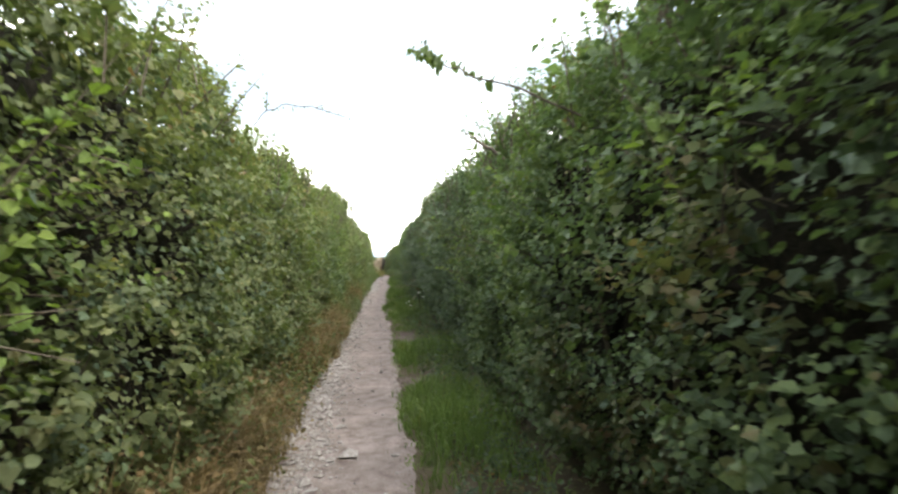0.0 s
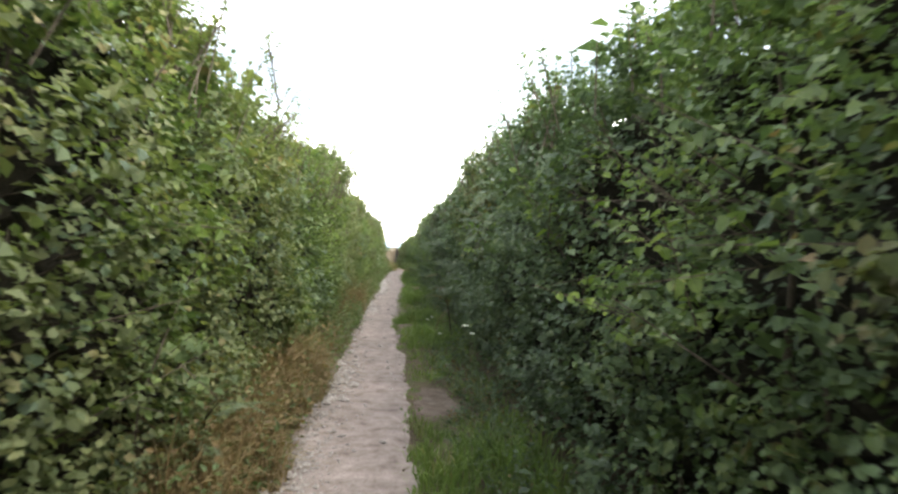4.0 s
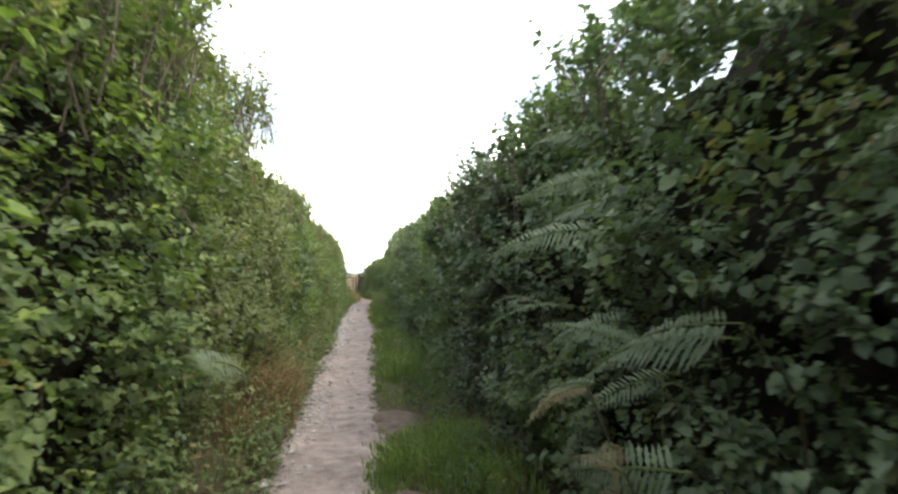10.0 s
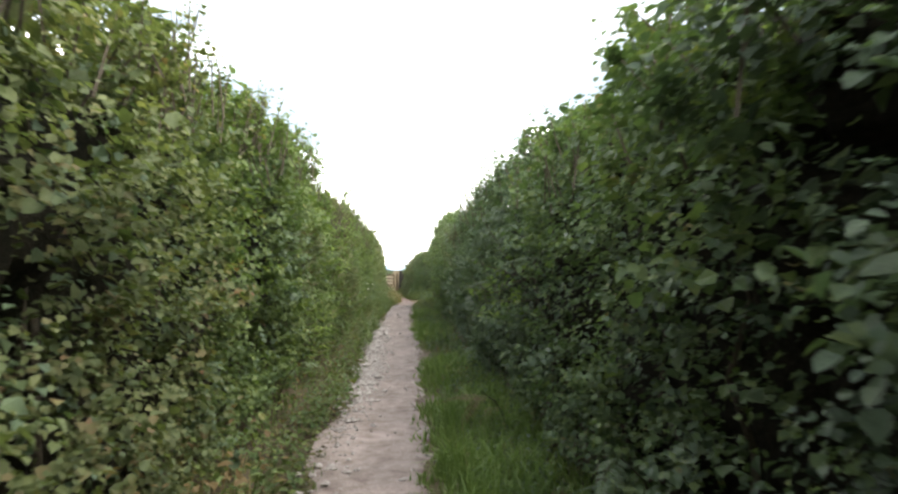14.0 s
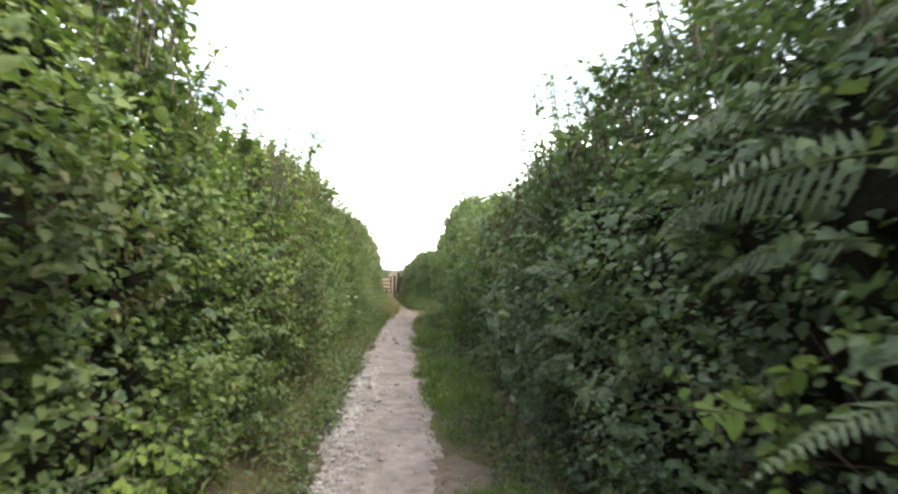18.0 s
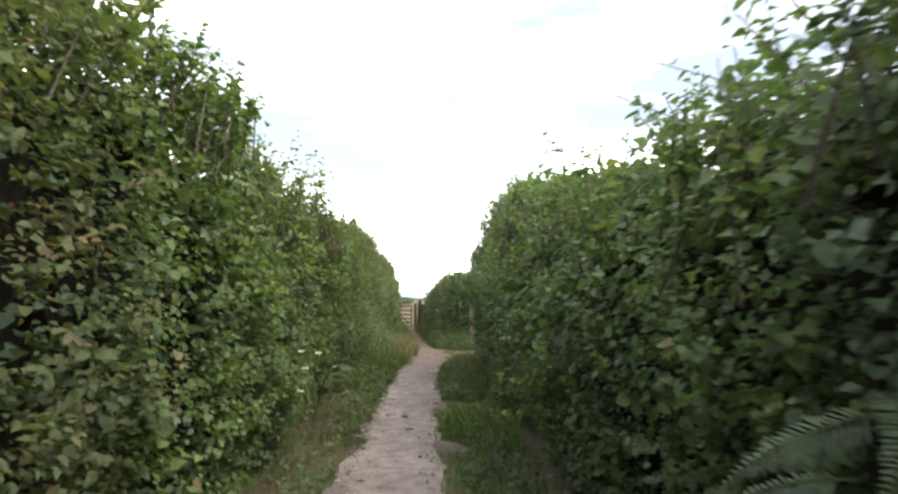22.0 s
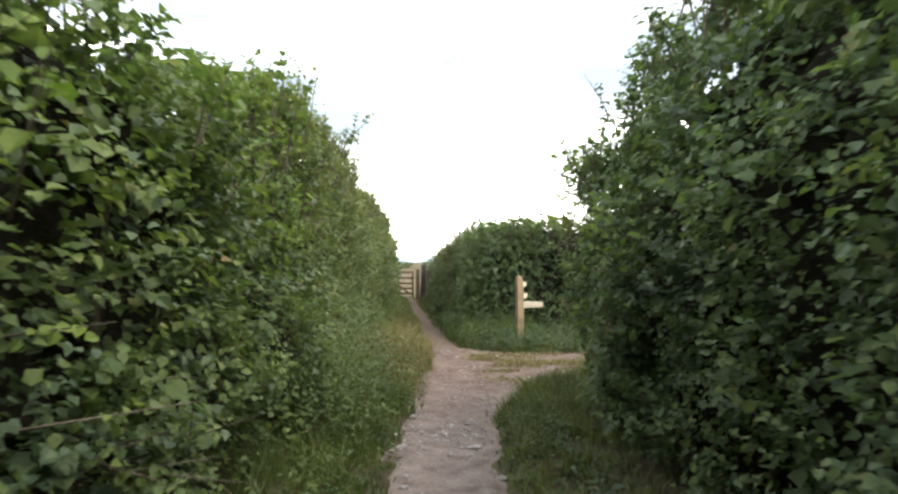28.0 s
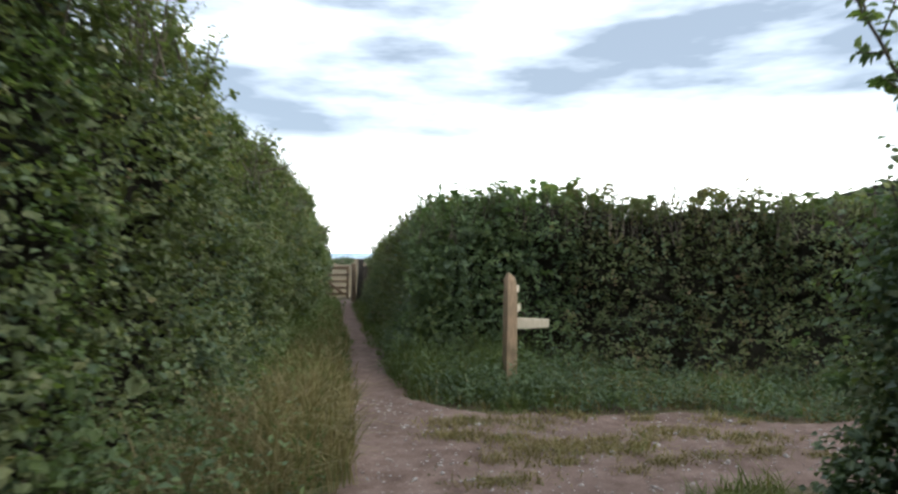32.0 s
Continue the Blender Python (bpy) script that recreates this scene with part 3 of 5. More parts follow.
def hedge_shrub(hedge, u0, u1, leaf, size, per_m2, label, rng, ratio=0.72, spikes=6.0, low=0.04, reach=0.26, ends=(False, False), second="hazel", over=0.35):
    """One shrub of a hedge: leafy crown, inner growth, stems and the sprigs that stand out of its top."""
    mid = hedge.a + hedge.along * ((u0 + u1) / 2) + hedge.out * (-0.55)
    root = Vector((mid[0], mid[1], float(ground_z(mid[1])) - 0.02))
    ob = thing("hedge_shrub", root, label, "shrub", "hedge shrubs along the path")
    here = np.array(root)
    width = u1 - u0
    h_mean = float(np.mean(hedge.height(np.linspace(u0, u1, 9))))
    lid = 0.28 if h_mean > 2.5 else 0.75
    n = int(width * (h_mean + lid) * per_m2 / 8)
    u = rng.uniform(u0 - 0.12, u1 + 0.12, n)
    v = rng.uniform(low, 1.0, n) * (hedge.height(u) + lid)
    gap = fractal(u, v, hedge.seed * 2.2, 0.42, hedge.seed + 70, 2)
    inward = np.minimum(np.abs(rng.normal(0, 0.10, n)) + np.clip(gap - 0.55, 0, 1) * 2.0 * np.interp(u, *hedge.holes), rng.uniform(0.24, 0.46, n))
    keep = (gap < 0.62) | (v > hedge.height(u) - 0.6) | (rng.random(n) < np.clip(1.1 - 0.28 * np.interp(u, *hedge.holes), 0.2, 0.85))
    u, v, inward = u[keep], v[keep], inward[keep]
    base, normal = hedge.places(u, v, inward)
    m = len(base)
    flow = np.zeros((m, 3))
    flow[:, :2] = hedge.along * rng.normal(0, 0.5, m)[:, None]
    way = unit(normal * rng.uniform(0.3, 1.0, (m, 1)) + flow + np.array([0, 0, 1.0]) * rng.uniform(-0.1, 0.8, (m, 1)) + rng.normal(0, 0.22, (m, 3)))
    length = rng.uniform(0.10, reach, m)
    fine = 1.0 + 0.35 * (fractal(u, v, 3.3, 1.3, 90) - 0.5)
    hidden = inward > 0.07
    for at, sign, wanted in ((u0, -1, ends[0]), (u1, 1, ends[1])):
        if wanted:
            q = int(h_mean * hedge.deep * per_m2 / 3.6)
            b2, _ = hedge.places(at + sign * rng.uniform(-0.40, 0.10, q), rng.uniform(0.03, 1.0, q) * h_mean, rng.uniform(0, hedge.deep, q))
            w2 = unit(np.append(hedge.along * sign, 0.45) + rng.normal(0, 0.4, (q, 3)))
            base, way = np.concatenate([base, b2]), np.concatenate([way, w2])
            length, fine = np.concatenate([length, rng.uniform(0.1, reach, q)]), np.concatenate([fine, np.ones(q)])
            hidden = np.concatenate([hidden, rng.random(q) < 0.4])
    # patches of a second plant are woven through
    woven = fractal(base[:, 0] + base[:, 1], base[:, 2], hedge.seed * 1.7, 0.75, hedge.seed + 120) > rng.uniform(0.56, 0.66)
    for some, kind, big, name in ((~woven, leaf, 1.0, "crown"), (woven, second, rng.uniform(0.95, 1.18), "climber")):
        if some.sum() > 3:
            deep = some & hidden
            some = some & ~hidden
            v1, f1 = shoots(rng, (base - way * 0.06)[some], way[some], (length * fine)[some], 8, size * big, ratio)
            v0, f0 = shoots(rng, (base - way * 0.06)[deep], way[deep], (length * fine)[deep], 8, size * big, ratio, plain=True)
            tagged(mesh_part(name, mixed_mesh(name, [(v1 - here, f1), (v0 - here, f0)]), LEAF[kind], ob), kind="stuff")
    # leaves deeper in, some in the dark leaf colour, before a shade-coloured core
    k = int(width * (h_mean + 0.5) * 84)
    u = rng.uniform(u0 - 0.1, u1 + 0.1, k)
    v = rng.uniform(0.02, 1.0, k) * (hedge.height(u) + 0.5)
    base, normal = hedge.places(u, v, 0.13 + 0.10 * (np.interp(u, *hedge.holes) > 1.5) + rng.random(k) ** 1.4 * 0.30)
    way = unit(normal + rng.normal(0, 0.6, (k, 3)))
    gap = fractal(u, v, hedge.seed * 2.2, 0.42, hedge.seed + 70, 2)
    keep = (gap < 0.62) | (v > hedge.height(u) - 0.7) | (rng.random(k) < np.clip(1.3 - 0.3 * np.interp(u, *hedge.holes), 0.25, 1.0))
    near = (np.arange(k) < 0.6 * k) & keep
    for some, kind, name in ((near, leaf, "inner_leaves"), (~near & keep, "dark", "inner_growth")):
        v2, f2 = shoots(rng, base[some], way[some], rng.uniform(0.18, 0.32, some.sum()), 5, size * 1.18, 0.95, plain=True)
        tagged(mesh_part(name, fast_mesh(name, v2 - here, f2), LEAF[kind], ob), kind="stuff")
    k = int(width * 45)
    u = rng.uniform(u0, u1, k)
    base, normal = hedge.places(u, hedge.height(u) * rng.uniform(0.80, 0.99, k), rng.uniform(0.22, 0.9, k))
    v2, f2 = shoots(rng, base, unit(normal + rng.normal(0, 0.8, (k, 3))), rng.uniform(0.15, 0.3, k), 5, size * 1.5, 0.95, plain=True)
    tagged(mesh_part("top_growth", fast_mesh("top_growth", v2 - here, f2), LEAF[leaf], ob), kind="stuff")
    # added opaque sheet for the inner twigs, coloured as the dark inside the hedge
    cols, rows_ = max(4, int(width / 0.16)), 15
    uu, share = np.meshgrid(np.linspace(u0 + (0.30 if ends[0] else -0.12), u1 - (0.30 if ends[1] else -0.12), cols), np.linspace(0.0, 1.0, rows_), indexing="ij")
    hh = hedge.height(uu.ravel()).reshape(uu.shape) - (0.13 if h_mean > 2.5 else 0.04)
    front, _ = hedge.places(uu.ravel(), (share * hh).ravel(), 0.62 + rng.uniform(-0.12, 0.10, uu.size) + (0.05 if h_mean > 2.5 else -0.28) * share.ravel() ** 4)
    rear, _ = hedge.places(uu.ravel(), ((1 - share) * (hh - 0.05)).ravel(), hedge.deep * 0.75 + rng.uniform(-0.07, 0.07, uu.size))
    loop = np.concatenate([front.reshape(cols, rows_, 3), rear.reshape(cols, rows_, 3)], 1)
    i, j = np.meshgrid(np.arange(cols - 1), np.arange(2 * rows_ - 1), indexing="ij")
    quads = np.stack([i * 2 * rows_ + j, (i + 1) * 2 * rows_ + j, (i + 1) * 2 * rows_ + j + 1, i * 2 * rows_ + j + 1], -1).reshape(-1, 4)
    mesh_part("shade_core", fast_mesh("shade_core", loop.reshape(-1, 3) - here, quads), CORE_SHADE, ob, "opaque core for the inner twigs, near-black to hold the hedge's inner shade")
    # the field side and the rest of the top
    k = int(width * (h_mean + 1.2) * 8)
    u, above = rng.uniform(u0 - 0.1, u1 + 0.1, k), rng.random(k) < 0.5
    top_h = hedge.height(u)
    b1, _ = hedge.places(u, np.where(above, top_h + rng.uniform(0.2, hedge.deep, k), rng.uniform(0.03, 1.0, k) * top_h), np.where(above, 0.0, hedge.deep + rng.uniform(-0.1, 0.15, k)))
    w1 = unit(np.where(above[:, None], [[0, 0, 1.0]], np.append(-hedge.out, 0.35)[None]) + rng.normal(0, 0.45, (k, 3)))
    v4, f4 = shoots(rng, b1, w1, rng.uniform(0.15, 0.4, k), 8, 0.16, 0.85, plain=True)
    tagged(mesh_part("field_side", fast_mesh("field_side", v4 - here, f4), LEAF[leaf], ob), kind="stuff")
    # upright sprigs along the top edge
    k = max(3, int(width * spikes * 2.4))
    u = rng.uniform(u0, u1, k)
    base, normal = hedge.places(u, hedge.height(u) + rng.uniform(-0.45 if over > 0.2 else -0.22, over, k), np.zeros(k))
    lean = np.concatenate([np.broadcast_to(hedge.out, (k, 2)) * rng.uniform(-0.2, 0.75, (k, 1)), np.ones((k, 1))], 1)
    way = unit(lean + rng.normal(0, 0.24, (k, 3)))
    bunch = fractal(u, hedge.seed * 4.4, 0, 0.55, hedge.seed + 140, 2)
    tall = rng.uniform(0.16, 0.34, k) * np.clip(0.45 + 2.4 * (bunch - 0.35), 0.55, 1.7)
    v3, f3 = shoots(rng, base, way, tall, 14, size * 1.30, ratio * 0.95, 0.3, plain=True)
    twigs = [tube(np.stack([b - w * 0.25, b + w * q * 0.5, b + w * q]), [0.007, 0.005, 0.002], 3) for b, w, q in zip(base, way, tall)]
    sprig = mesh_part("sprig", fast_mesh("sprig", v3 - here, f3), LEAF[leaf], ob, "leafy sprigs standing out of the hedge top")
    tagged(sprig, kind="stuff")
    tv, tf = joined(twigs)
    tagged(mesh_part("twig", fast_mesh("twig", tv - here, tf), BARK, sprig), kind="stuff")
    # main stems
    for _ in range(max(2, int(width * 1.5))):
        u = rng.uniform(u0, u1)
        foot = hedge.a + hedge.along * u - hedge.out * (rng.uniform(0.45, 0.8) + float(np.interp(u, *hedge.back)))
        lean = rng.normal(0, 0.18, 2)
        hts = np.linspace(-0.05, 0.82 * h_mean, 7)
        pts = np.stack([foot[0] + lean[0] * hts / 2 + rng.normal(0, 0.03, 7), foot[1] + lean[1] * hts / 2 + rng.normal(0, 0.03, 7), hts + float(ground_z(foot[1]))], 1)
        sv, sf = tube(pts, np.linspace(rng.uniform(0.018, 0.04), 0.006, 7), 6)
        mesh_part("stem", fast_mesh("stem", sv - here, sf, True), BARK, ob)
    return ob


def row_of_shrubs(hedge, kinds, seed, start=0.0, step=(1.9, 3.0), dense=1010, thin=lambda u: 1.0, weave=("hazel", "russet", "dark", "thorn"), **more):
    rng = np.random.default_rng(seed)
    u, k = start, 0
    while u < hedge.span - 0.3:
        w = min(rng.uniform(*step), hedge.span - u)
        if hedge.span - u - w < 0.8:
            w = hedge.span - u
        leaf, size, ratio, label = kinds(u + w / 2, rng)
        share = thin(u + w / 2)
        hedge_shrub(hedge, u, u + w, leaf, size * share**-0.45, dense * share * (0.047 / size) ** 1.6, label, rng, ratio, second=str(rng.choice(weave)), ends=(u == start, u + w > hedge.span - 0.01), **more)
        u += w
        k += 1


TALL_L = ([0, 8, 13.1, 13.7, 15.5, 17, 18.3, 19.5, 21.5, 22.6, 24, 25.2, 26.7, 27.2, 27.9, 28.4, 29.2, 30, 30.7, 32, 34.5, 35.6, 36.2, 37, 39, 40, 42.2, 43.2, 45.5, 47, 48.2, 48.6, 49.1, 49.7, 50.3, 51, 52.5, 54.7, 56.3, 58, 62.7, 66, 69, 71, 76],
          [2.85, 2.85, 2.84, 2.64, 2.60, 2.78, 2.62, 2.68, 2.58, 2.47, 2.64, 3.12, 3.26, 3.42, 3.30, 2.92, 2.66, 2.70, 2.78, 2.74, 2.82, 3.18, 2.72, 2.50, 2.50, 2.62, 2.88, 2.56, 2.50, 2.48, 2.46, 2.20, 2.22, 2.50, 2.56, 2.80, 2.98, 3.18, 2.78, 2.78, 3.03, 3.08, 2.48, 2.38, 2.28])
west = Hedge((-1.08, -8), (-1.08, 66), (1, 0), TALL_L, ([0, 0.3, 0.8, 1.5, 2.6, 4], [-0.14, -0.06, 0.08, 0.09, 0.02, -0.08]), seed=3, holes=([0, 18, 22, 40, 44, 76], [0.8, 0.8, 1.6, 1.6, 1.1, 0.9]), foot=([0, 19, 21, 26, 28, 29.5, 31, 38, 45, 46.5, 49.5, 51.5, 57, 60, 76], [0, 0, 0.12, 0.12, 0.0, 0.0, 0.08, 0.16, 0.16, -0.04, -0.02, 0.30, 0.30, 0.12, 0.08]), uneven=0.26)
TALL_R = ([0, 8, 13, 15, 17, 18.3, 19.2, 22.5, 24, 25.5, 28, 29, 31, 33.3, 34.5, 36.7, 38.7, 39.6, 42.6, 44, 45.5, 46.6, 48, 49, 50, 50.6, 51.1, 51.5],
          [2.9, 2.9, 2.9, 2.85, 2.80, 2.70, 2.88, 2.96, 2.64, 2.46, 2.33, 2.33, 2.46, 2.77, 2.79, 2.50, 2.32, 2.15, 2.13, 2.38, 2.60, 2.86, 3.2, 3.15, 2.95, 2.68, 2.45, 2.35])
east = Hedge((1.12, -8), (1.12, 43.45), (-1, 0), TALL_R, ([0, 0.3, 0.8, 1.5, 2.2, 3, 4], [-0.12, -0.06, 0.03, 0.09, -0.02, -0.20, -0.4]), seed=5,
             holes=([0, 15, 17, 30, 32, 36, 40, 52], [1.8, 1.8, 3.2, 3.2, 2.8, 2.2, 1.4, 1.4]), uneven=0.26, crest=([0, 16, 17.5, 20, 24.5, 25.5, 28.5, 30, 46, 50, 51.5], [0, 0, 0.14, 0.10, 0.18, 0.34, 0.34, 0, 0.03, 0.14, 0.30]), back=([38, 43, 46, 50, 51.4], [0.0, 0.05, 0.13, 0.24, 0.40]))


def west_kind(u, rng):
    y = u - 8
    if 29.5 < y < 34.0:
        return "russet", 0.041, 0.78, "hedge shrub with brown-tinged green leaves in a clipped hedge"
    if 12.5 < y < 17.5 or 24 < y < 29.5 or 34 < y < 44:
        return "hazel", 0.047, 0.86, "leafy mid-green hazel shrub in a tall clipped hedge"
    return "thorn", 0.043, 0.80, "dense small-leaved green thorn shrub in a tall hedge"


def east_kind(u, rng):
    y = u - 8
    if y > 40.5:
        return "broad", 0.045, 0.86, "dark green broad-leaved shrub at the end of the hedge"
    if y < 8 or 31 < y:
        return "broad", 0.043, 0.86, "dark green broad-leaved hazel shrub in a shaded hedge"
    # stretch lying in deep shade, given by the darker leaf colour
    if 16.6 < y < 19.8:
        return "deep_shade", 0.043, 0.86, "hedge shrub with deep shade put into its dark glossy leaf colour"
    if 20 < y < 25:
        return "broad", 0.043, 0.82, "mid-green leafy shrub in the shaded hedge"
    return "dark", 0.044, 0.82, "leafy shrub of the eastern hedge, shade partly put into its dark leaf colour"


row_of_shrubs(west, west_kind, 31, thin=lambda u: 0.3 if u < 7.4 else 0.4 if u > 62 else 0.75 if u > 55 else 1.0)
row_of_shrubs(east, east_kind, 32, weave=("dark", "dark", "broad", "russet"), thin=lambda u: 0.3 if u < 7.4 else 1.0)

# the hedge past the junction: one arm along the path to the gate, one along the side track
north_arm = Hedge((0.98, 50.6), (0.42, 65.3), (-1, 0), ([0, 2, 4, 10, 15], [2.04, 2.18, 2.15, 1.95, 1.55]), ([0, 0.5, 3], [0.08, 0.08, -0.25]), 1.3, seed=8, uneven=0.42, holes=((0, 1), (0.3, 0.3)), foot=((0, 1, 13, 15), (0.22, 0.30, 0.25, 0.1)))
track_arm = Hedge((0.9, 50.7), (11.0, 47.95), (-0.26, -0.965), ([0, 0.6, 2, 4, 6, 8, 10.4], [2.0, 2.14, 2.15, 2.23, 2.22, 2.18, 2.15]), ([0, 0.5, 1.2, 3], [-0.10, -0.02, 0.06, -0.25]), 1.4, seed=9, uneven=0.40, holes=((0, 2.5, 3.5, 9), (0.35, 0.4, 0.9, 0.9)), foot=((0, 1, 2.5, 9, 10.4), (0.25, 0.42, 0.75, 0.75, 0.5)))


def far_kind(u, rng):
    if u < 2.5:
        return "broad", 0.038, 0.74, "mid-green thorn shrub at the corner of a field hedge"
    return str(rng.choice(["broad", "thorn", "russet"])), 0.039, 0.72, "dull green bramble and thorn shrub in a low field hedge"


row_of_shrubs(north_arm, lambda u, rng: (str(rng.choice(["broad", "thorn"])), 0.040, 0.74, "mid-green thorn shrub in a field hedge beside a gate path"), 33, dense=800, spikes=14.0, over=0.12)
row_of_shrubs(track_arm, far_kind, 34, dense=850, spikes=15.0, over=0.12, weave=("russet", "broad", "thorn"), thin=lambda u: 1.0 if u < 7 else 0.5)
# the eastern hedge turns its corner along the side track
bend = Hedge((1.62, 43.25), (2.55, 45.30), (-0.94, 0.35), ([0, 0.8, 1.5, 2.2], [2.45, 2.4, 2.15, 1.8]), ([0, 0.5, 1.6, 3], [0.06, 0.12, 0.06, -0.2]), 0.9, seed=14, uneven=0.35)
row_of_shrubs(bend, lambda u, rng: ("dark", 0.045, 0.8, "dark broad-leaved shrub where the hedge turns along a track"), 36, dense=1100, weave=("dark", "hazel"), spikes=9.0)
corner = Hedge((2.5, 45.25), (12.0, 44.6), (0.07, 0.997), ([0, 1, 3, 11], [1.8, 1.75, 1.65, 1.7]), ([0, 0.5, 3], [0.0, 0.08, -0.3]), 1.0, seed=12)
row_of_shrubs(corner, far_kind, 35, dense=700, thin=lambda u: 1.0 if u < 2.5 else 0.35)


# ---- verges ----
def blades(rng, x, y, tall, lean=0.45, wide=0.0055):
    n = len(x)
    base = np.stack([x, y, surface_z(x, y) - 0.01], 1)
    way = rng.normal(0, lean, (n, 2))
    bend = np.concatenate([way, np.ones((n, 1))], 1)
    mid = base + unit(bend * [0.45, 0.45, 1.0]) * (0.55 * tall)[:, None]
    tip = base + unit(bend) * tall[:, None] + np.concatenate([way * 0.25, -0.12 * np.ones((n, 1)) * np.abs(way).sum(1, keepdims=True)], 1) * tall[:, None]
    ang = rng.uniform(0, np.pi, n)
    side = np.stack([np.cos(ang), np.sin(ang), 0 * ang], 1) * (wide * rng.uniform(0.6, 1.5, n))[:, None]
    verts = np.stack([base - side, base + side, mid + side * 0.8, mid - side * 0.8, tip], 1).reshape(-1, 3)
    k = np.arange(n)[:, None] * 5
    return verts, np.concatenate([k + [[0, 1, 2]], k + [[0, 2, 3]], k + [[3, 2, 4]]])


def verge(name, count, x0, x1, y0, y1, tall, material, label, seed, wanted, wide=0.0055, lean=0.45, rim=0.3, into=0.0):
    rng = np.random.default_rng(seed)
    x, y = rng.uniform(x0, x1, count), rng.uniform(y0, y1, count)
    clump = fractal(x, y, 0, 0.22, seed, 2)
    keep = (bare(x, y) < into - 0.02 + rng.normal(0, 0.03, count)) & (rng.random(count) < wanted(x, y) * np.clip((clump - 0.30) * 4, 0.05, 1))
    x, y, clump = x[keep], y[keep], clump[keep]
    edge = np.clip(-bare(x, y) / 0.22, rim, 1.0)
    v, f = blades(rng, x, y, tall(x, y) * edge * rng.uniform(0.45, 1.15, len(x)) * (0.6 + 0.8 * clump), lean, wide)
    return tagged(mesh_part(name, fast_mesh(name, v, f), material), label, "grass", kind="stuff")


def bump_at(y, spots):
    return np.clip(sum(np.exp(-((y - c) / w) ** 2) for c, w in spots), 0, 1)


LUSH = [(5.6, 1.4), (18.2, 0.9), (22.8, 1.3), (24.0, 0.8), (27.4, 1.0), (32.6, 1.5), (37.2, 0.9), (9.6, 1.0), (15.6, 0.8), (25.4, 0.9)]
DRY = [(2.0, 1.0), (4.2, 1.8), (9.4, 1.5), (12.0, 1.2), (20.6, 1.2), (46.8, 2.0)]
verge("grass_verge", 80000, 0.0, 1.2, -1, 44.5, lambda x, y: 0.13 + 0.20 * bump_at(y, LUSH), GRASS, "soft green grass tufts along the foot of the hedge", 51, lambda x, y: 0.28 + 0.70 * bump_at(y, LUSH))
verge("grass_verge", 22000, -1.2, -0.3, -1, 44, lambda x, y: 0.12 + 0.16 * (fractal(x, y, 0, 1.5, 8) > 0.5), BANK_GRASS, "thin green grass and weeds beside a stony path edge", 52, lambda x, y: 0.26 - 0.15 * bump_at(y, DRY))
verge("dry_grass", 60000, -1.25, -0.60, -1, 45, lambda x, y: 0.25 + 0.50 * bump_at(y, DRY), DRY_GRASS, "tall brown seeding grass against the hedge foot", 53, lambda x, y: 0.02 + 0.9 * bump_at(y, DRY) * (y < 43.2), 0.0045, 0.6)
verge("dry_grass", 2000, -0.85, 0.15, 45.0, 46.4, lambda x, y: 0.42 + 0.26 * bump_at(y, [(46.5, 2.0)]), STRAW, "tall straw-coloured grass by the path junction", 54, lambda x, y: np.clip(0.9 - (y - 50) * 0.06, 0.25, 0.9), 0.005, 0.55, 0.6, -0.08)
verge("dry_grass", 5000, -0.85, 0.45, 46.4, 49.2, lambda x, y: 0.42 + 0.26 * bump_at(y, [(46.5, 2.0)]), STRAW, "tall straw-coloured grass by the path junction", 77, lambda x, y: np.clip(0.9 - (y - 50) * 0.06, 0.25, 0.9), 0.005, 0.55, 0.75, 0.10)
verge("dry_grass", 9000, -0.85, 0.2, 49.2, 60, lambda x, y: 0.42 + 0.26 * bump_at(y, [(46.5, 2.0)]), STRAW, "tall straw-coloured grass by the path junction", 80, lambda x, y: np.clip(0.9 - (y - 50) * 0.06, 0.25, 0.9), 0.005, 0.42, 0.5, -0.04)
verge("grass_verge", 32000, -1.25, 0.3, 40, 66, lambda x, y: 0.36 + 0 * x, BANK_GRASS, "long green grass between path and hedge", 55, lambda x, y: np.clip(1.05 - (y - 50) * 0.05, 0.3, 1.0), 0.006)
verge("grass_verge", 34000, 0.3, 8.0, 47.9, 51.0, lambda x, y: 0.07 + np.interp(x, [2.4, 3.4], [0.62, 0.26]) * np.clip((y - 48.1 + 0.22 * x - 0.3) / 2.0, 0, 1) * np.clip((fractal(x, y, 0, 0.45, 19) - 0.30) * 3.2, 0.25, 1.2), BANK_GRASS, "rough green grass bank at the foot of a field hedge", 56, lambda x, y: np.clip((y - 48.0) * 0.9, 0.10, 1.0), 0.0055, 0.7)
verge("dry_grass", 15000, 0.3, 7.0, 47.6, 50.2, lambda x, y: 0.10 + 0.26 * np.clip((y - 48.2), 0, 1), STRAW, "straw-coloured grass along the edge of the bank", 59, lambda x, y: np.clip(1.2 - (y - 48.0) * 0.7, 0.25, 1.0) * (fractal(x, y, 0, 0.45, 29) > 0.46), 0.005, 0.9)
verge("grass_verge", 9000, 0.2, 1.1, 50.5, 66, lambda x, y: 0.25 + 0 * x, BANK_GRASS, "long green grass beside the narrow gate path", 57, lambda x, y: 0.8 + 0 * x, 0.006)
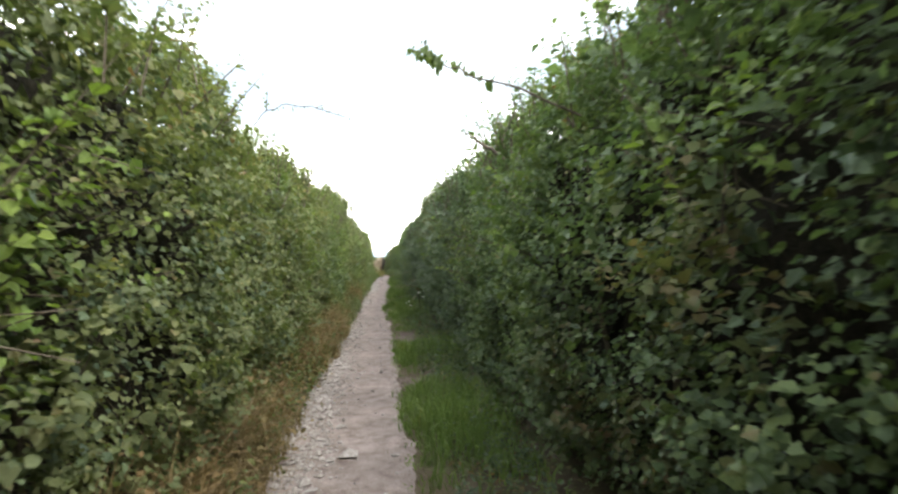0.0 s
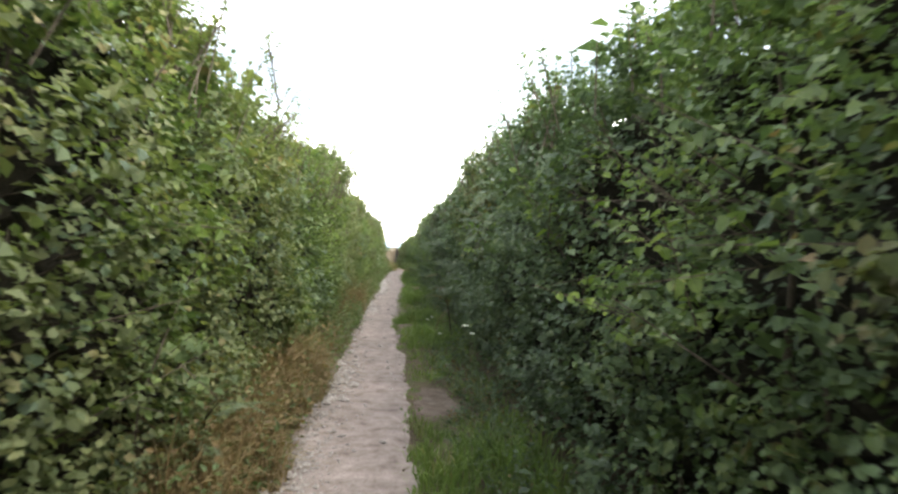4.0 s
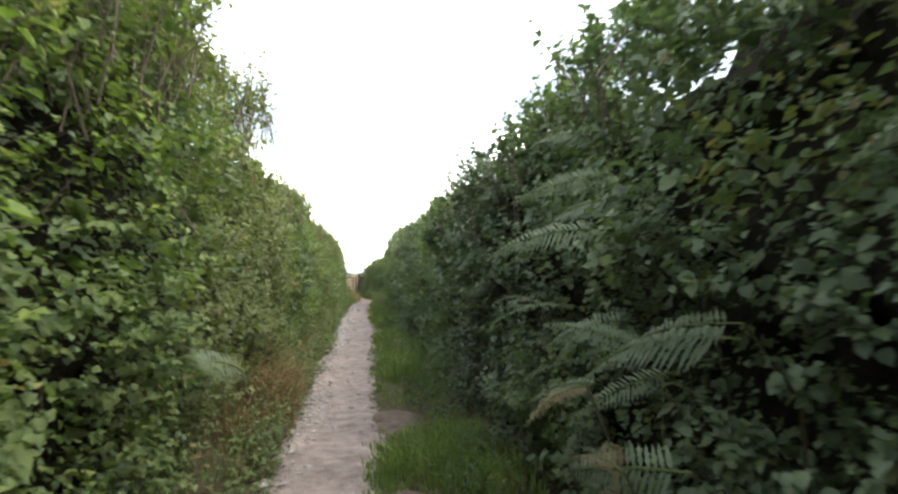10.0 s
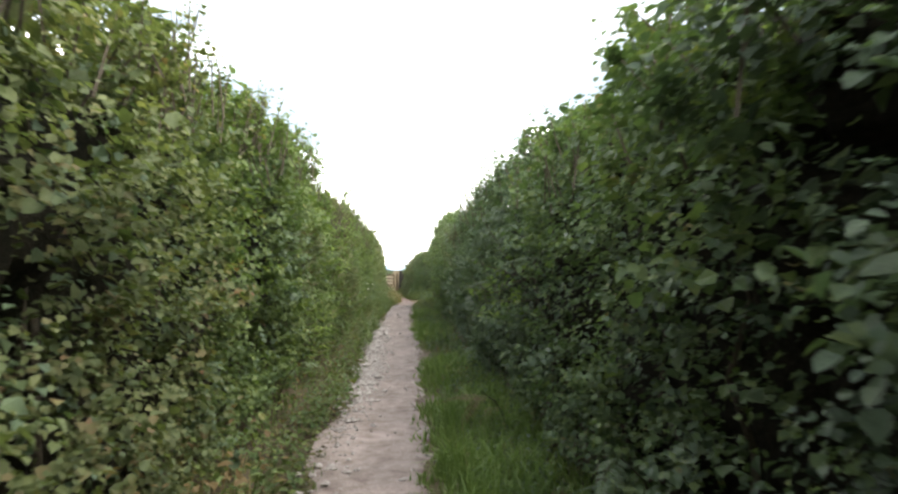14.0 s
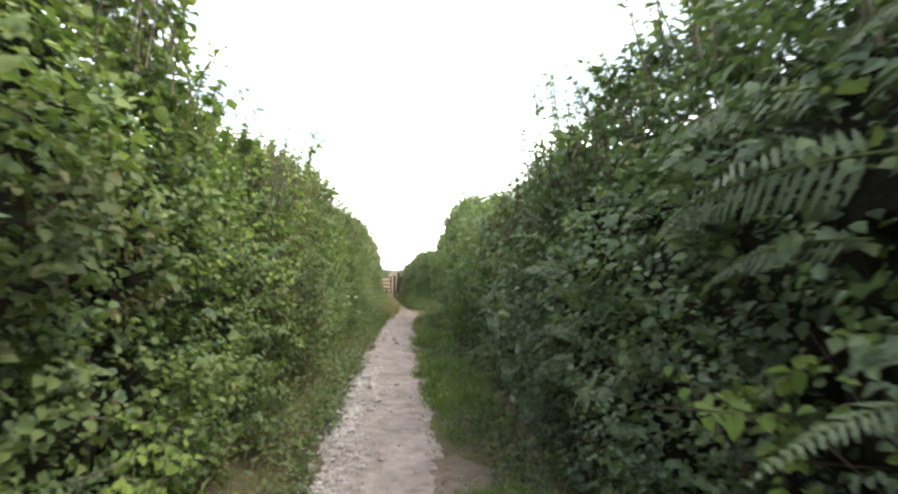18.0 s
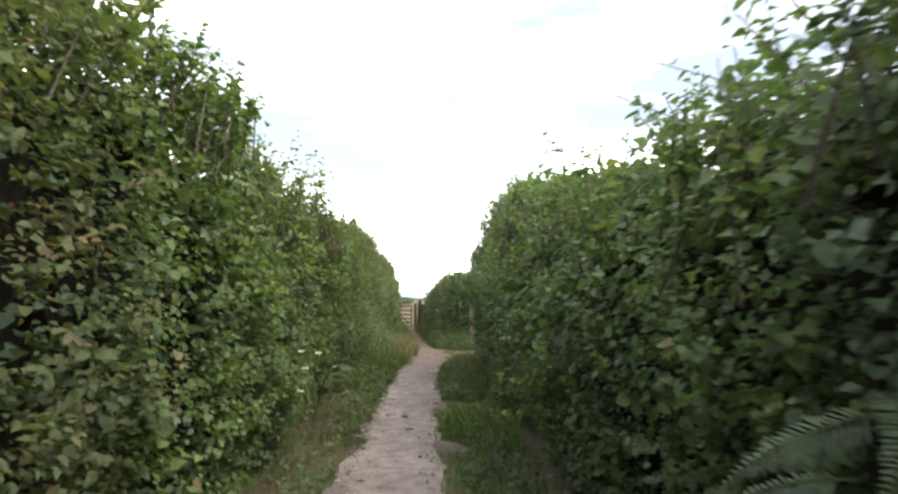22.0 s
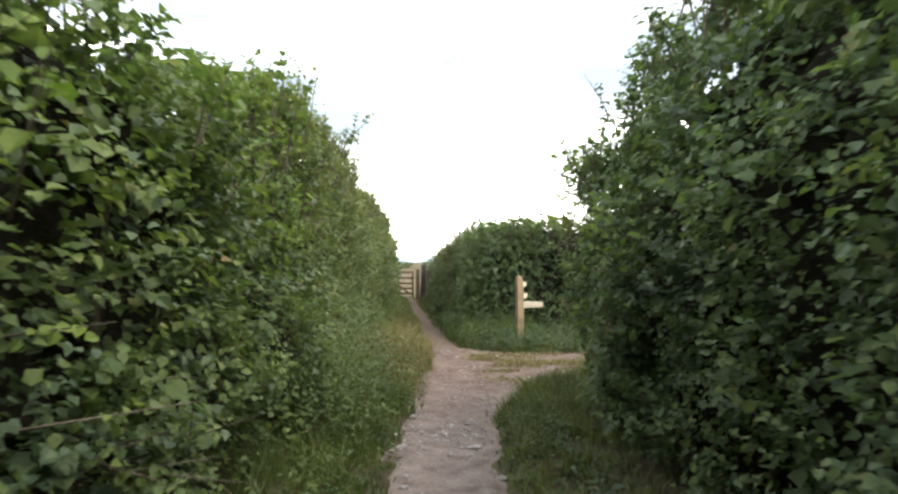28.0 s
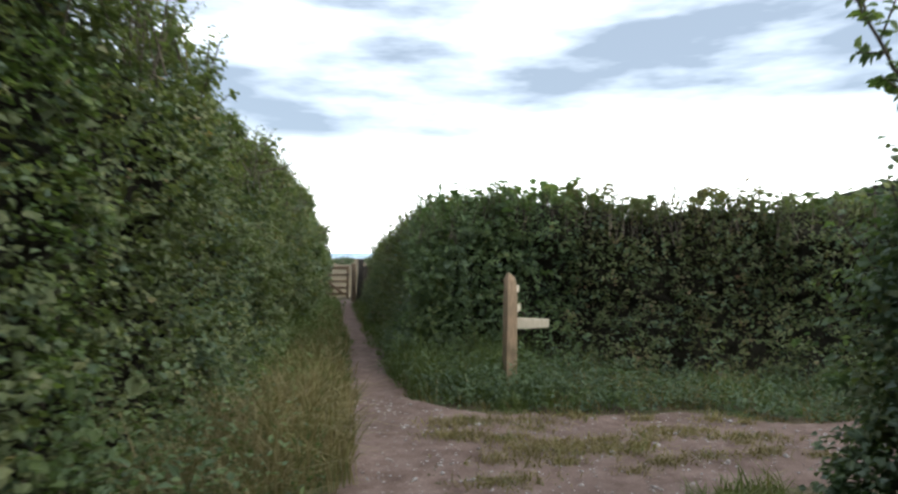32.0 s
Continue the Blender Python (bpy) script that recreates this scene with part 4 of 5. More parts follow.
verge("grass_verge", 9000, 0.5, 1.7, 37.5, 43.2, lambda x, y: 0.22 + 0 * x, OLIVE_GRASS, "rough olive grass at the foot of the hedge end", 71, lambda x, y: 0.8 + 0 * x)
verge("grass_verge", 15000, 0.6, 2.6, 43.0, 46.6, lambda x, y: 0.26 + 0 * x, OLIVE_GRASS, "green grass corner where the track leaves the path", 58, lambda x, y: 0.9 + 0 * x)

# tufts that grow through the side track
rng = np.random.default_rng(61)
tv = []
clumps = [(1.21, 47.5, 0.10), (1.42, 47.25, 0.16), (1.65, 47.22, 0.20), (1.9, 47.2, 0.20), (2.1, 47.1, 0.14), (1.25, 46.95, 0.15), (1.15, 46.55, 0.14), (0.95, 48.0, 0.12), (2.6, 47.6, 0.14), (2.85, 47.55, 0.16), (2.3, 46.8, 0.10), (2.7, 46.9, 0.12), (3.4, 47.3, 0.12), (1.1, 48.1, 0.15), (1.6, 48.05, 0.16), (1.0, 45.9, 0.14), (1.35, 45.6, 0.14)]
for cx, cy, r in clumps + [(rng.normal(2.2, 1.1), rng.normal(47.4, 0.5), rng.uniform(0.04, 0.10)) for _ in range(24)]:
    if cx < 0.75 or cy > 48.5:
        continue
    n = int(1500 * r)
    tv.append(blades(rng, cx + rng.normal(0, r * 1.1, n), cy + rng.normal(0, r * 0.6, n), rng.uniform(0.03, 0.13, n) * rng.uniform(0.7, 1.2), 1.3, 0.0045))
v, f = joined(tv)
tagged(mesh_part("track_grass", fast_mesh("track_grass", v, f), STRAW), "short yellowing grass tufts growing through the stony track", "grass", kind="stuff")


def weeds(name, x, y, tall, leaf, size, label, seed):
    """Nettles, docks and other broad-leaved growth at a hedge foot."""
    rng = np.random.default_rng(seed)
    keep = bare(x, y) < -0.06
    x, y, tall = x[keep], y[keep], tall[keep]
    base = np.stack([x, y, surface_z(x, y)], 1)
    way = unit(np.stack([rng.normal(0, 0.35, len(x)), rng.normal(0, 0.35, len(x)), np.ones(len(x))], 1))
    v, f = shoots(rng, base, way, tall, 6, size * 1.08, 0.6, 0.15, plain=True)
    return tagged(mesh_part(name, fast_mesh(name, v, f), LEAF[leaf], None), label, "weeds", kind="stuff")


rng = np.random.default_rng(64)
for leaf, size, low, tall, count, label, seed in (
        ("broad", 0.054, 0.12, 0.62, 1000, "broad-leaved green weeds crowding the hedge foot", 65), ("russet", 0.048, 0.10, 0.55, 1400, "browning weeds and bramble at the hedge foot", 69),
        ("hazel", 0.052, 0.10, 0.65, 1400, "mid-green nettles and seedlings at the hedge foot", 74)):
    y = rng.uniform(0.5, 46, count)
    y = y[fractal(y, seed, 0, 1.1, seed, 2) + 0.2 * rng.random(count) > 0.50]
    near = rng.random(len(y))
    weeds("weeds", path_middle(y) - path_half(y) + 0.02 - 0.42 * near, y, (low + (tall - low) * near**0.8) * rng.uniform(0.6, 1.1, len(y)), leaf, size, label, seed)
for leaf, size, tall, count, label, seed in (
        ("dark", 0.042, 0.42, 2900, "dark green weeds along the shaded hedge foot", 66), ("russet", 0.040, 0.36, 900, "browning bramble leaves along the shaded hedge foot", 78), ("withered", 0.040, 0.30, 500, "withered brown weeds along the shaded hedge foot", 79)):
    y = rng.uniform(0.5, 44, count)
    x = 1.1 - 0.58 * rng.random(count) ** 1.3
    weeds("weeds", x, y, rng.uniform(0.06, tall, count) * np.clip(0.35 + 1.1 * (x - 0.5), 0.35, 1.0), leaf, size, label, seed)
bank_x = rng.uniform(0.7, 7.0, 3200)
weeds("weeds", bank_x, 50.6 - 0.27 * bank_x - 1.7 * rng.random(3200) ** 1.3, np.interp(bank_x, [2.4, 3.4], [1.0, 0.5]) * rng.uniform(0.12, 0.62, 3200) * (0.45 + fractal(bank_x, 0, 0, 0.5, 44)), "dark", 0.042, "nettles and docks on the bank before the field hedge", 67)
weeds("weeds", -1.1 + 0.7 * rng.random(900) ** 1.5, rng.uniform(43, 62, 900), rng.uniform(0.2, 0.75, 900), "hazel", 0.055, "tall green weeds at the hedge foot by the junction", 68)

weeds("weeds", rng.uniform(-1.0, -0.45, 620), rng.uniform(42.9, 46.2, 620), rng.uniform(0.35, 0.95, 620), "broad", 0.046, "tall leafy weeds leaning out of the hedge foot by the junction", 76)

a, r = rng.uniform(0, 2 * np.pi, 420), 0.55 * np.sqrt(rng.random(420))
weeds("weeds", 1.74 + r * np.cos(a) * 1.3, 49.2 + r * np.sin(a), rng.uniform(0.2, 0.42, 420), "dark", 0.042, "rank weeds round the foot of a signpost", 70)

y = rng.uniform(2.5, 34.0, 2000)
y = y[rng.random(len(y)) < 0.05 + bump_at(y, DRY)]
weeds("weeds", -0.98 + 0.26 * rng.random(len(y)) ** 1.4, y, rng.uniform(0.25, 0.85, len(y)), "withered", 0.050, "withered brown stems and dead leaves against the hedge", 73)


# ---- gravel and stones ----
def pebbles(rng, x, y, size):
    n = len(x)
    shape = np.array([[1, 0, 0], [-1, 0, 0], [0, 1, 0], [0, -1, 0], [0, 0, 0.5], [0, 0, -0.5]], float)
    scale = size[:, None, None] * rng.uniform(0.55, 1.2, (n, 6, 1)) * rng.uniform(0.6, 1.1, (n, 1, 3))
    ang = rng.uniform(0, np.pi, n)
    c, s = np.cos(ang)[:, None], np.sin(ang)[:, None]
    p = shape[None] * scale
    p = np.stack([p[..., 0] * c - p[..., 1] * s, p[..., 0] * s + p[..., 1] * c, p[..., 2]], -1)
    z = surface_z(x, y) + size * 0.22
    verts = (p + np.stack([x, y, z], 1)[:, None]).reshape(-1, 3)
    tri = np.array([[0, 2, 4], [2, 1, 4], [1, 3, 4], [3, 0, 4], [2, 0, 5], [1, 2, 5], [3, 1, 5], [0, 3, 5]])
    return verts, (np.arange(n)[:, None, None] * 6 + tri[None]).reshape(-1, 3)


STONY = [(4.6, 2.6), (8.5, 2.2), (12.6, 1.0), (20.5, 0.8), (27.4, 2.2), (30.5, 1.8), (33.0, 1.0)]
rng = np.random.default_rng(62)
n = 16000
y = rng.uniform(0, 44, n)
x = path_middle(y) - path_half(y) * rng.normal(0.78, 0.30, n)
keep = rng.random(n) < 0.06 + 0.9 * bump_at(y, STONY)
x2, y2 = rng.uniform(-0.4, 5.0, 5200), rng.uniform(42.5, 49.2, 5200)
ok = bare(x2, y2) > 0.05
y3 = rng.uniform(0, 44, 600)
x3 = path_middle(y3) + rng.uniform(-0.4, 0.45, 600)
x, y = np.concatenate([x[keep], x2[ok], x3]), np.concatenate([y[keep], y2[ok], y3])
v, f = pebbles(rng, x, y, rng.lognormal(-3.95, 0.52, len(x)) * np.where(y > 44, 0.48, 1.0))
tagged(mesh_part("gravel", fast_mesh("gravel", v, f), STONE), "loose pale limestone chips along the path edge", "gravel", kind="stuff")
# crumbs of dark soil and litter along both edges
n = 7000
y = rng.uniform(0, 47, n)
x = path_middle(y) + np.where(rng.random(n) < 0.7, -1, 1) * path_half(y) * rng.normal(1.06, 0.13, n)
v, f = pebbles(rng, x, y, rng.lognormal(-4.95, 0.5, n))
tagged(mesh_part("soil_crumbs", fast_mesh("soil_crumbs", v, f), EARTH), "dark crumbs of soil and litter at the path edge", "soil", kind="stuff")

stone_meshes = []
for k in range(8):
    bm = bmesh.new()
    bmesh.ops.create_icosphere(bm, subdivisions=1, radius=1)
    for vert in bm.verts:
        vert.co *= 0.72 + 0.55 * noise.noise(vert.co * 1.3 + Vector((k * 7.1, 0, 0)))
        vert.co.z *= 0.6
    me = bpy.data.meshes.new("stone")
    bm.to_mesh(me)
    bm.free()
    me.materials.append(STONE)
    stone_meshes.append(me)


# ---- bracken ----
def frond_mesh(rng, length, pairs=24):
    """A frond along +x that arches over: a rib with toothed leaflets."""
    t = np.linspace(0, 1, 12)
    rib = np.stack([t * length * (1 - 0.10 * t), 0 * t, length * (0.10 * t - 0.42 * t**2.2)], 1)
    at = np.linspace(0.10, 0.985, pairs)
    spots = np.stack([np.interp(at, t, rib[:, c]) for c in range(3)], 1)
    verts, tris = [p for p in spots] + [p - np.array([0, 0, 0.004]) for p in spots], []
    for k in range(pairs - 1):
        tris += [[k, k + 1, pairs + k], [k + 1, pairs + k + 1, pairs + k]]
    for k, s in enumerate(at):
        p = spots[k]
        fwd = unit(spots[min(k + 1, pairs - 1)] - spots[max(k - 1, 0)])
        reach = length * 0.185 * (np.sin(np.pi * min(1, (s * 0.80 + 0.20))) ** 0.8) * (1.02 - s * 0.75) * rng.uniform(0.9, 1.08) + 0.006
        for sgn in (1, -1):
            out = unit(np.array([0, sgn * 1.0, 0]) + fwd * 0.42 + np.array([0, 0, -0.18 + rng.normal(0, 0.08)]))
            cross = unit(fwd - out * (fwd @ out))
            w = 0.0125 * length / 0.5 * (1.1 - 0.45 * s) * rng.uniform(0.85, 1.15)
            sag = np.array([0, 0, -0.16 * reach])
            n = len(verts)
            verts += [p + out * reach * 0.30 + cross * w * 0.5 + sag * 0.1, p + out * reach * 0.30 - cross * w * 0.5 + sag * 0.1,
                      p + out * reach * 0.68 + cross * w * 0.34 + sag * 0.5, p + out * reach * 0.68 - cross * w * 0.34 + sag * 0.5, p + out * reach + sag]
            tris += [[k, n, n + 1], [n, n + 2, n + 1], [n + 2, n + 3, n + 1], [n + 2, n + 4, n + 3]]
    leaflets = fast_mesh("leaflets", np.array(verts), np.array(tris))
    rv, rf = tube(rib, np.linspace(0.0028, 0.0009, 12), 4)
    return leaflets, fast_mesh("rib", rv, rf, True)


rng = np.random.default_rng(71)
FROND_LENGTHS = (0.34, 0.43, 0.52, 0.60)
FRONDS = [frond_mesh(rng, ln) for ln in FROND_LENGTHS]


def bracken(place, height, count, toward, rng, dry=False):
    """A bracken plant: a tall stalk with arching fronds that lean out towards the path."""
    ob = thing("bracken", place, "brown dying bracken fern in the hedge foot" if dry else "green bracken fern with arching toothed fronds leaning from the hedge", "fern", "bracken along the hedge")
    pts = np.array([[0, 0, -0.03], [toward[0] * 0.05, toward[1] * 0.05, height * 0.4], [toward[0] * 0.12, toward[1] * 0.12, height * 0.75], [toward[0] * 0.26, toward[1] * 0.26, height]])
    sv, sf = tube(pts, [0.009, 0.008, 0.006, 0.004], 5)
    mesh_part("stalk", fast_mesh("stalk", sv, sf, True), FERN_STALK, ob)
    face = math.degrees(math.atan2(toward[1], toward[0]))
    for k in range(count):
        leaf, rib = FRONDS[int(rng.integers(0, 3))]
        share = 0.45 + 0.55 * (k + 1) / count
        at = [float(np.interp(share, [0, 0.4, 0.75, 1], pts[:, c])) for c in range(3)]
        turn = face + rng.normal(0, 48) + (38 if k % 2 else -38)
        m = pose(*at, rng.normal(0, 22), rng.normal(-8, 16), turn)
        fr = mesh_part("frond", leaf.copy() if dry else leaf, FERN_DRY if dry else FERN_LEAF, ob, "", m)
        if dry:
            fr.data.materials[0] = FERN_DRY
        mesh_part("rib", rib, STEM, fr)
    return ob


rng = np.random.default_rng(72)
for first, last, count in ((12.4, 13.6, 2), (15.9, 20.6, 7), (20.6, 26.2, 3), (26.2, 30.2, 6), (31.8, 34.0, 1)):
    for k in range(count):
        y = first + (last - first) * (k + rng.uniform(0.1, 0.9)) / count
        h = float(rng.choice([0.5, 0.9, 1.3, 1.7, 2.1, 2.5], p=[0.16, 0.18, 0.2, 0.2, 0.16, 0.10]))
        h = min(h, 0.6) if y > 31 else min(h, 2.1) if y > 24 else h
        bracken((1.38 + rng.uniform(-0.05, 0.10), y, float(ground_z(y))), h, int(rng.integers(3, 6)), (-0.95, -0.3), rng)

def arching_bracken(foot, fronds, rng):
    """A bracken plant whose fronds reach from the hedge face to the tips given."""
    foot = np.array((foot[0] * 1.14, foot[1], float(ground_z(foot[1]))))  # rooted inside the hedge
    ob = thing("bracken", tuple(foot), "grey-green bracken fern with long fronds arching out over the path", "fern", "bracken along the hedge")
    top = np.array(max(fronds, key=lambda fr: fr[0][2])[0])
    pts = np.array([[0, 0, -0.03], (top - foot) * [0.02, 0.3, 0.45], (top - foot) * [0.25, 0.7, 0.82], top - foot])
    sv, sf = tube(pts, [0.010, 0.009, 0.007, 0.004], 5)
    mesh_part("stalk", fast_mesh("stalk", sv, sf, True), FERN_STALK, ob)
    for base, tip in fronds:
        k = int(rng.integers(0, 4))
        leaf, rib = FRONDS[k]
        base, tip = Vector(base), Vector(tip)
        span = (tip - base).length
        d = (tip - base).normalized()
        face = Vector((-0.35 if foot[0] > 0 else 0.35, -0.6, 0.7))  # the blades turn to the light over the path
        side = face.cross(d).normalized()
        c = Vector((0.90, 0, -0.32)).normalized()
        world = Matrix((d, side, d.cross(side))).transposed()
        local = Matrix((c, Vector((0, 1, 0)), c.cross(Vector((0, 1, 0))))).transposed()
        turn = Matrix.Rotation(rng.normal(0, 0.25), 3, d) @ world @ local.transposed()
        m = Matrix.Translation(base - Vector(foot)) @ turn.to_4x4() @ Matrix.Scale(span / (0.955 * FROND_LENGTHS[k]), 4)
        mesh_part("rib", rib, STEM, mesh_part("frond", leaf, FERN_LEAF, ob, "", m))
    return ob


arching_bracken((1.25, 11.8), (((1.15, 12.0, 2.15), (0.74, 11.3, 1.9)), ((1.15, 12.1, 2.25), (0.78, 11.7, 2.15)), ((1.12, 11.6, 1.9), (0.85, 11.0, 1.7)), ((1.15, 11.9, 2.3), (0.86, 11.9, 2.5))), rng)
arching_bracken((1.25, 12.6), (((1.15, 12.45, 1.88), (0.95, 13.2, 1.8)), ((1.15, 12.5, 1.8), (0.88, 13.3, 1.58)), ((1.14, 12.45, 1.75), (0.97, 12.9, 1.46)), ((1.15, 12.5, 1.7), (1.0, 13.05, 1.34)), ((1.15, 12.4, 1.9), (0.97, 12.75, 1.98))), rng)
arching_bracken((1.15, 12.7), (((1.05, 12.65, 1.05), (0.78, 12.85, 0.86)), ((1.05, 12.6, 1.1), (0.92, 12.6, 0.7)), ((1.05, 12.7, 0.9), (0.8, 13.2, 0.75))), rng)
arching_bracken((1.25, 13.3), (((1.15, 13.2, 1.78), (0.94, 13.95, 1.39)), ((1.14, 13.1, 1.48), (0.95, 13.5, 1.36)), ((1.15, 13.3, 1.65), (0.97, 14.0, 1.55))), rng)
arching_bracken((1.22, 13.9), (((1.12, 13.8, 1.95), (0.8, 14.2, 1.82)), ((1.12, 13.9, 1.85), (0.9, 14.5, 1.7)), ((1.12, 13.8, 2.0), (0.9, 14.3, 2.08))), rng)
arching_bracken((1.18, 15.2), (((1.1, 15.15, 1.3), (0.84, 15.8, 1.05)), ((1.08, 15.1, 1.35), (0.9, 15.55, 1.2)), ((1.0, 15.25, 0.88), (0.74, 15.8, 0.71))), rng)
arching_bracken((1.25, 15.6), (((0.92, 15.75, 1.66), (0.5, 16.05, 1.53)), ((1.02, 15.55, 1.2), (0.68, 15.75, 1.3)), ((0.98, 15.8, 1.88), (0.62, 16.0, 1.78)), ((1.08, 15.5, 1.15), (0.75, 15.7, 0.92))), rng)
arching_bracken((1.22, 16.2), (((1.12, 15.9, 1.8), (0.84, 16.4, 1.66)), ((1.1, 15.9, 1.3), (0.84, 16.3, 1.12)), ((1.05, 16.1, 1.0), (0.78, 16.5, 0.8)), ((1.12, 16.2, 2.1), (0.88, 16.7, 2.15))), rng)
arching_bracken((1.2, 17.3), (((1.08, 17.3, 1.0), (0.92, 17.5, 0.9)), ((1.1, 17.2, 1.3), (0.93, 17.55, 1.25)), ((1.12, 17.4, 1.6), (0.98, 17.72, 1.5))), rng)
arching_bracken((1.24, 18.1), (((1.14, 18.0, 2.2), (0.66, 18.2, 2.36)), ((1.14, 18.2, 2.1), (0.82, 18.8, 2.15)), ((1.12, 18.1, 1.55), (0.95, 18.5, 1.38))), rng)
arching_bracken((1.2, 18.6), (((1.06, 18.4, 1.42), (0.93, 18.95, 1.2)), ((1.06, 19.3, 1.55), (0.9, 20.0, 1.38)), ((1.1, 19.0, 1.85), (0.74, 19.5, 1.75))), rng)
arching_bracken((1.24, 20.4), (((1.12, 20.3, 2.25), (0.8, 20.75, 2.72)), ((1.12, 20.2, 2.2), (0.78, 20.4, 2.42)), ((1.12, 20.4, 2.0), (0.82, 20.9, 2.0))), rng)
arching_bracken((1.26, 25.2), (((1.18, 25.2, 1.95), (1.06, 25.65, 1.88)), ((1.18, 25.2, 2.06), (1.04, 25.75, 1.98)), ((1.16, 24.8, 1.82), (1.02, 25.15, 1.72)), ((1.16, 25.0, 1.72), (1.04, 25.45, 1.62)), ((1.16, 25.1, 1.45), (1.04, 25.55, 1.27))), rng)
arching_bracken((1.28, 25.8), (((1.22, 25.7, 1.8), (0.94, 26.5, 1.62)), ((1.24, 25.9, 2.0), (1.02, 26.6, 1.94)), ((1.24, 26.2, 2.0), (1.08, 26.9, 1.92)), ((1.2, 25.8, 1.6), (1.02, 26.3, 1.45))), rng)
arching_bracken((1.26, 28.3), (((1.18, 28.2, 1.4), (0.95, 28.6, 1.26)), ((1.22, 28.1, 1.18), (1.02, 28.8, 1.02)), ((1.14, 28.3, 1.52), (0.9, 28.9, 1.43)), ((1.2, 27.9, 1.45), (1.0, 28.3, 1.32)), ((1.15, 28.1, 0.98), (0.98, 28.5, 0.85))), rng)
arching_bracken((1.2, 31.2), (((1.15, 31.24, 1.25), (0.85, 31.4, 1.03)), ((1.12, 31.3, 1.1), (0.88, 31.55, 0.9)), ((1.15, 31.2, 1.3), (0.95, 31.0, 1.12))), rng)
arching_bracken((-1.08, 17.4), (((-1.02, 17.5, 0.95), (-0.8, 18.2, 0.66)), ((-1.02, 17.3, 1.05), (-0.82, 17.0, 0.95)), ((-1.02, 17.4, 1.0), (-0.78, 17.6, 0.72)), ((-1.02, 17.2, 0.9), (-0.8, 16.7, 1.05))), rng)
for y, h in ((9.0, 0.7), (25.0, 0.55), (38.2, 0.6)):
    bracken((-1.12, y, float(ground_z(y))), h, 4, (0.95, -0.3), rng)
for y, h in ((24.4, 0.35), (15.3, 0.9), (15.6, 1.1)):
    bracken((1.0, y, float(ground_z(y))), h, 3, (-0.9, -0.3), rng, True)


# ---- bright clumps and reaching branches ----
def branch(name, points, leaf, size, count, label, seed, twigs=4, ratio=0.8, radius=0.008, hang=0.3):
    """A leafy branch that reaches out of the hedge."""
    rng = np.random.default_rng(seed)
    pts = np.asarray(points, float)
    s = np.linspace(0, 1, len(pts))
    fine = np.stack([np.interp(np.linspace(0, 1, 14), s, pts[:, c]) for c in range(3)], 1) + rng.normal(0, 0.008, (14, 3))
    ob = thing(name, tuple(pts[0]), label, "branch")
    here = pts[0]
    v, f = tube(fine, np.linspace(radius * 1.4, 0.004, 14), 5)
    bough = mesh_part("bough", fast_mesh("bough", v - here, f, True), BARK, ob)
    base, way, length = [], [], []
    for k in range(twigs):
        p = fine[int(rng.integers(3, 13))]
        w = unit(unit(fine[-1] - fine[0]) * 0.7 + rng.normal(0, 0.5, 3) + np.array([0, 0, 0.2]))
        q = rng.uniform(0.12, 0.30)
        base.append(p), way.append(w), length.append(q)
        v, f = tube(np.stack([p, p + w * q * 0.5, p + w * q]), [0.006, 0.005, 0.003], 3)
        mesh_part("twig", fast_mesh("twig", v - here, f, True), BARK, bough)
    base.append(fine[4]), way.append(unit(fine[-1] - fine[4])), length.append(float(np.linalg.norm(fine[-1] - fine[4])))
    v, f = shoots(rng, np.array(base), np.array(way), np.array(length), count, size, ratio, hang)
    tagged(mesh_part("leaves", fast_mesh("leaves", v - here, f), LEAF[leaf], ob), kind="stuff")
    return ob


branch("hazel_branch", [(1.15, 3.1, 2.30), (0.80, 3.15, 2.45), (0.55, 3.1, 2.50), (0.42, 3.3, 2.62), (0.32, 3.5, 2.77)], "hazel", 0.062, 16, "hazel branch with drooping leaves arching over the path", 81, 2, 0.85, 0.006, 1.3)
branch("bramble_runner", [(-1.15, 5.5, 2.6), (-0.95, 5.35, 2.78), (-0.75, 5.25, 2.84), (-0.58, 5.18, 2.80), (-0.43, 5.1, 2.78)], "thorn", 0.032, 10, "thin leafy runner reaching out over the path", 95, 2, 0.8, 0.004)
branch("broken_twig", [(1.25, 5.75, 2.45), (0.97, 5.86, 2.66), (0.84, 6.02, 2.78)], "dark", 0.03, 3, "dark broken stick pointing out of the hedge top", 92, 0, 0.8, 0.016)
branch("thorn_branch", [(1.75, 43.7, 2.30), (1.45, 43.75, 2.36), (1.2, 43.72, 2.26), (0.90, 43.7, 2.16)], "dark", 0.042, 18, "thin leafy branch reaching out from the hedge end", 82, 3, 0.8, 0.008)
branch("thorn_branch", [(1.65, 43.7, 2.25), (1.5, 43.75, 2.42), (1.35, 43.75, 2.40)], "dark", 0.045, 12, "leafy side branch at the hedge end", 93, 3, 0.8, 0.005)
branch("thorn_branch", [(1.75, 43.5, 1.75), (1.5, 43.6, 1.98), (1.28, 43.65, 2.05)], "dark", 0.042, 14, "leafy side branch at the hedge end", 99, 7, 0.8, 0.006)
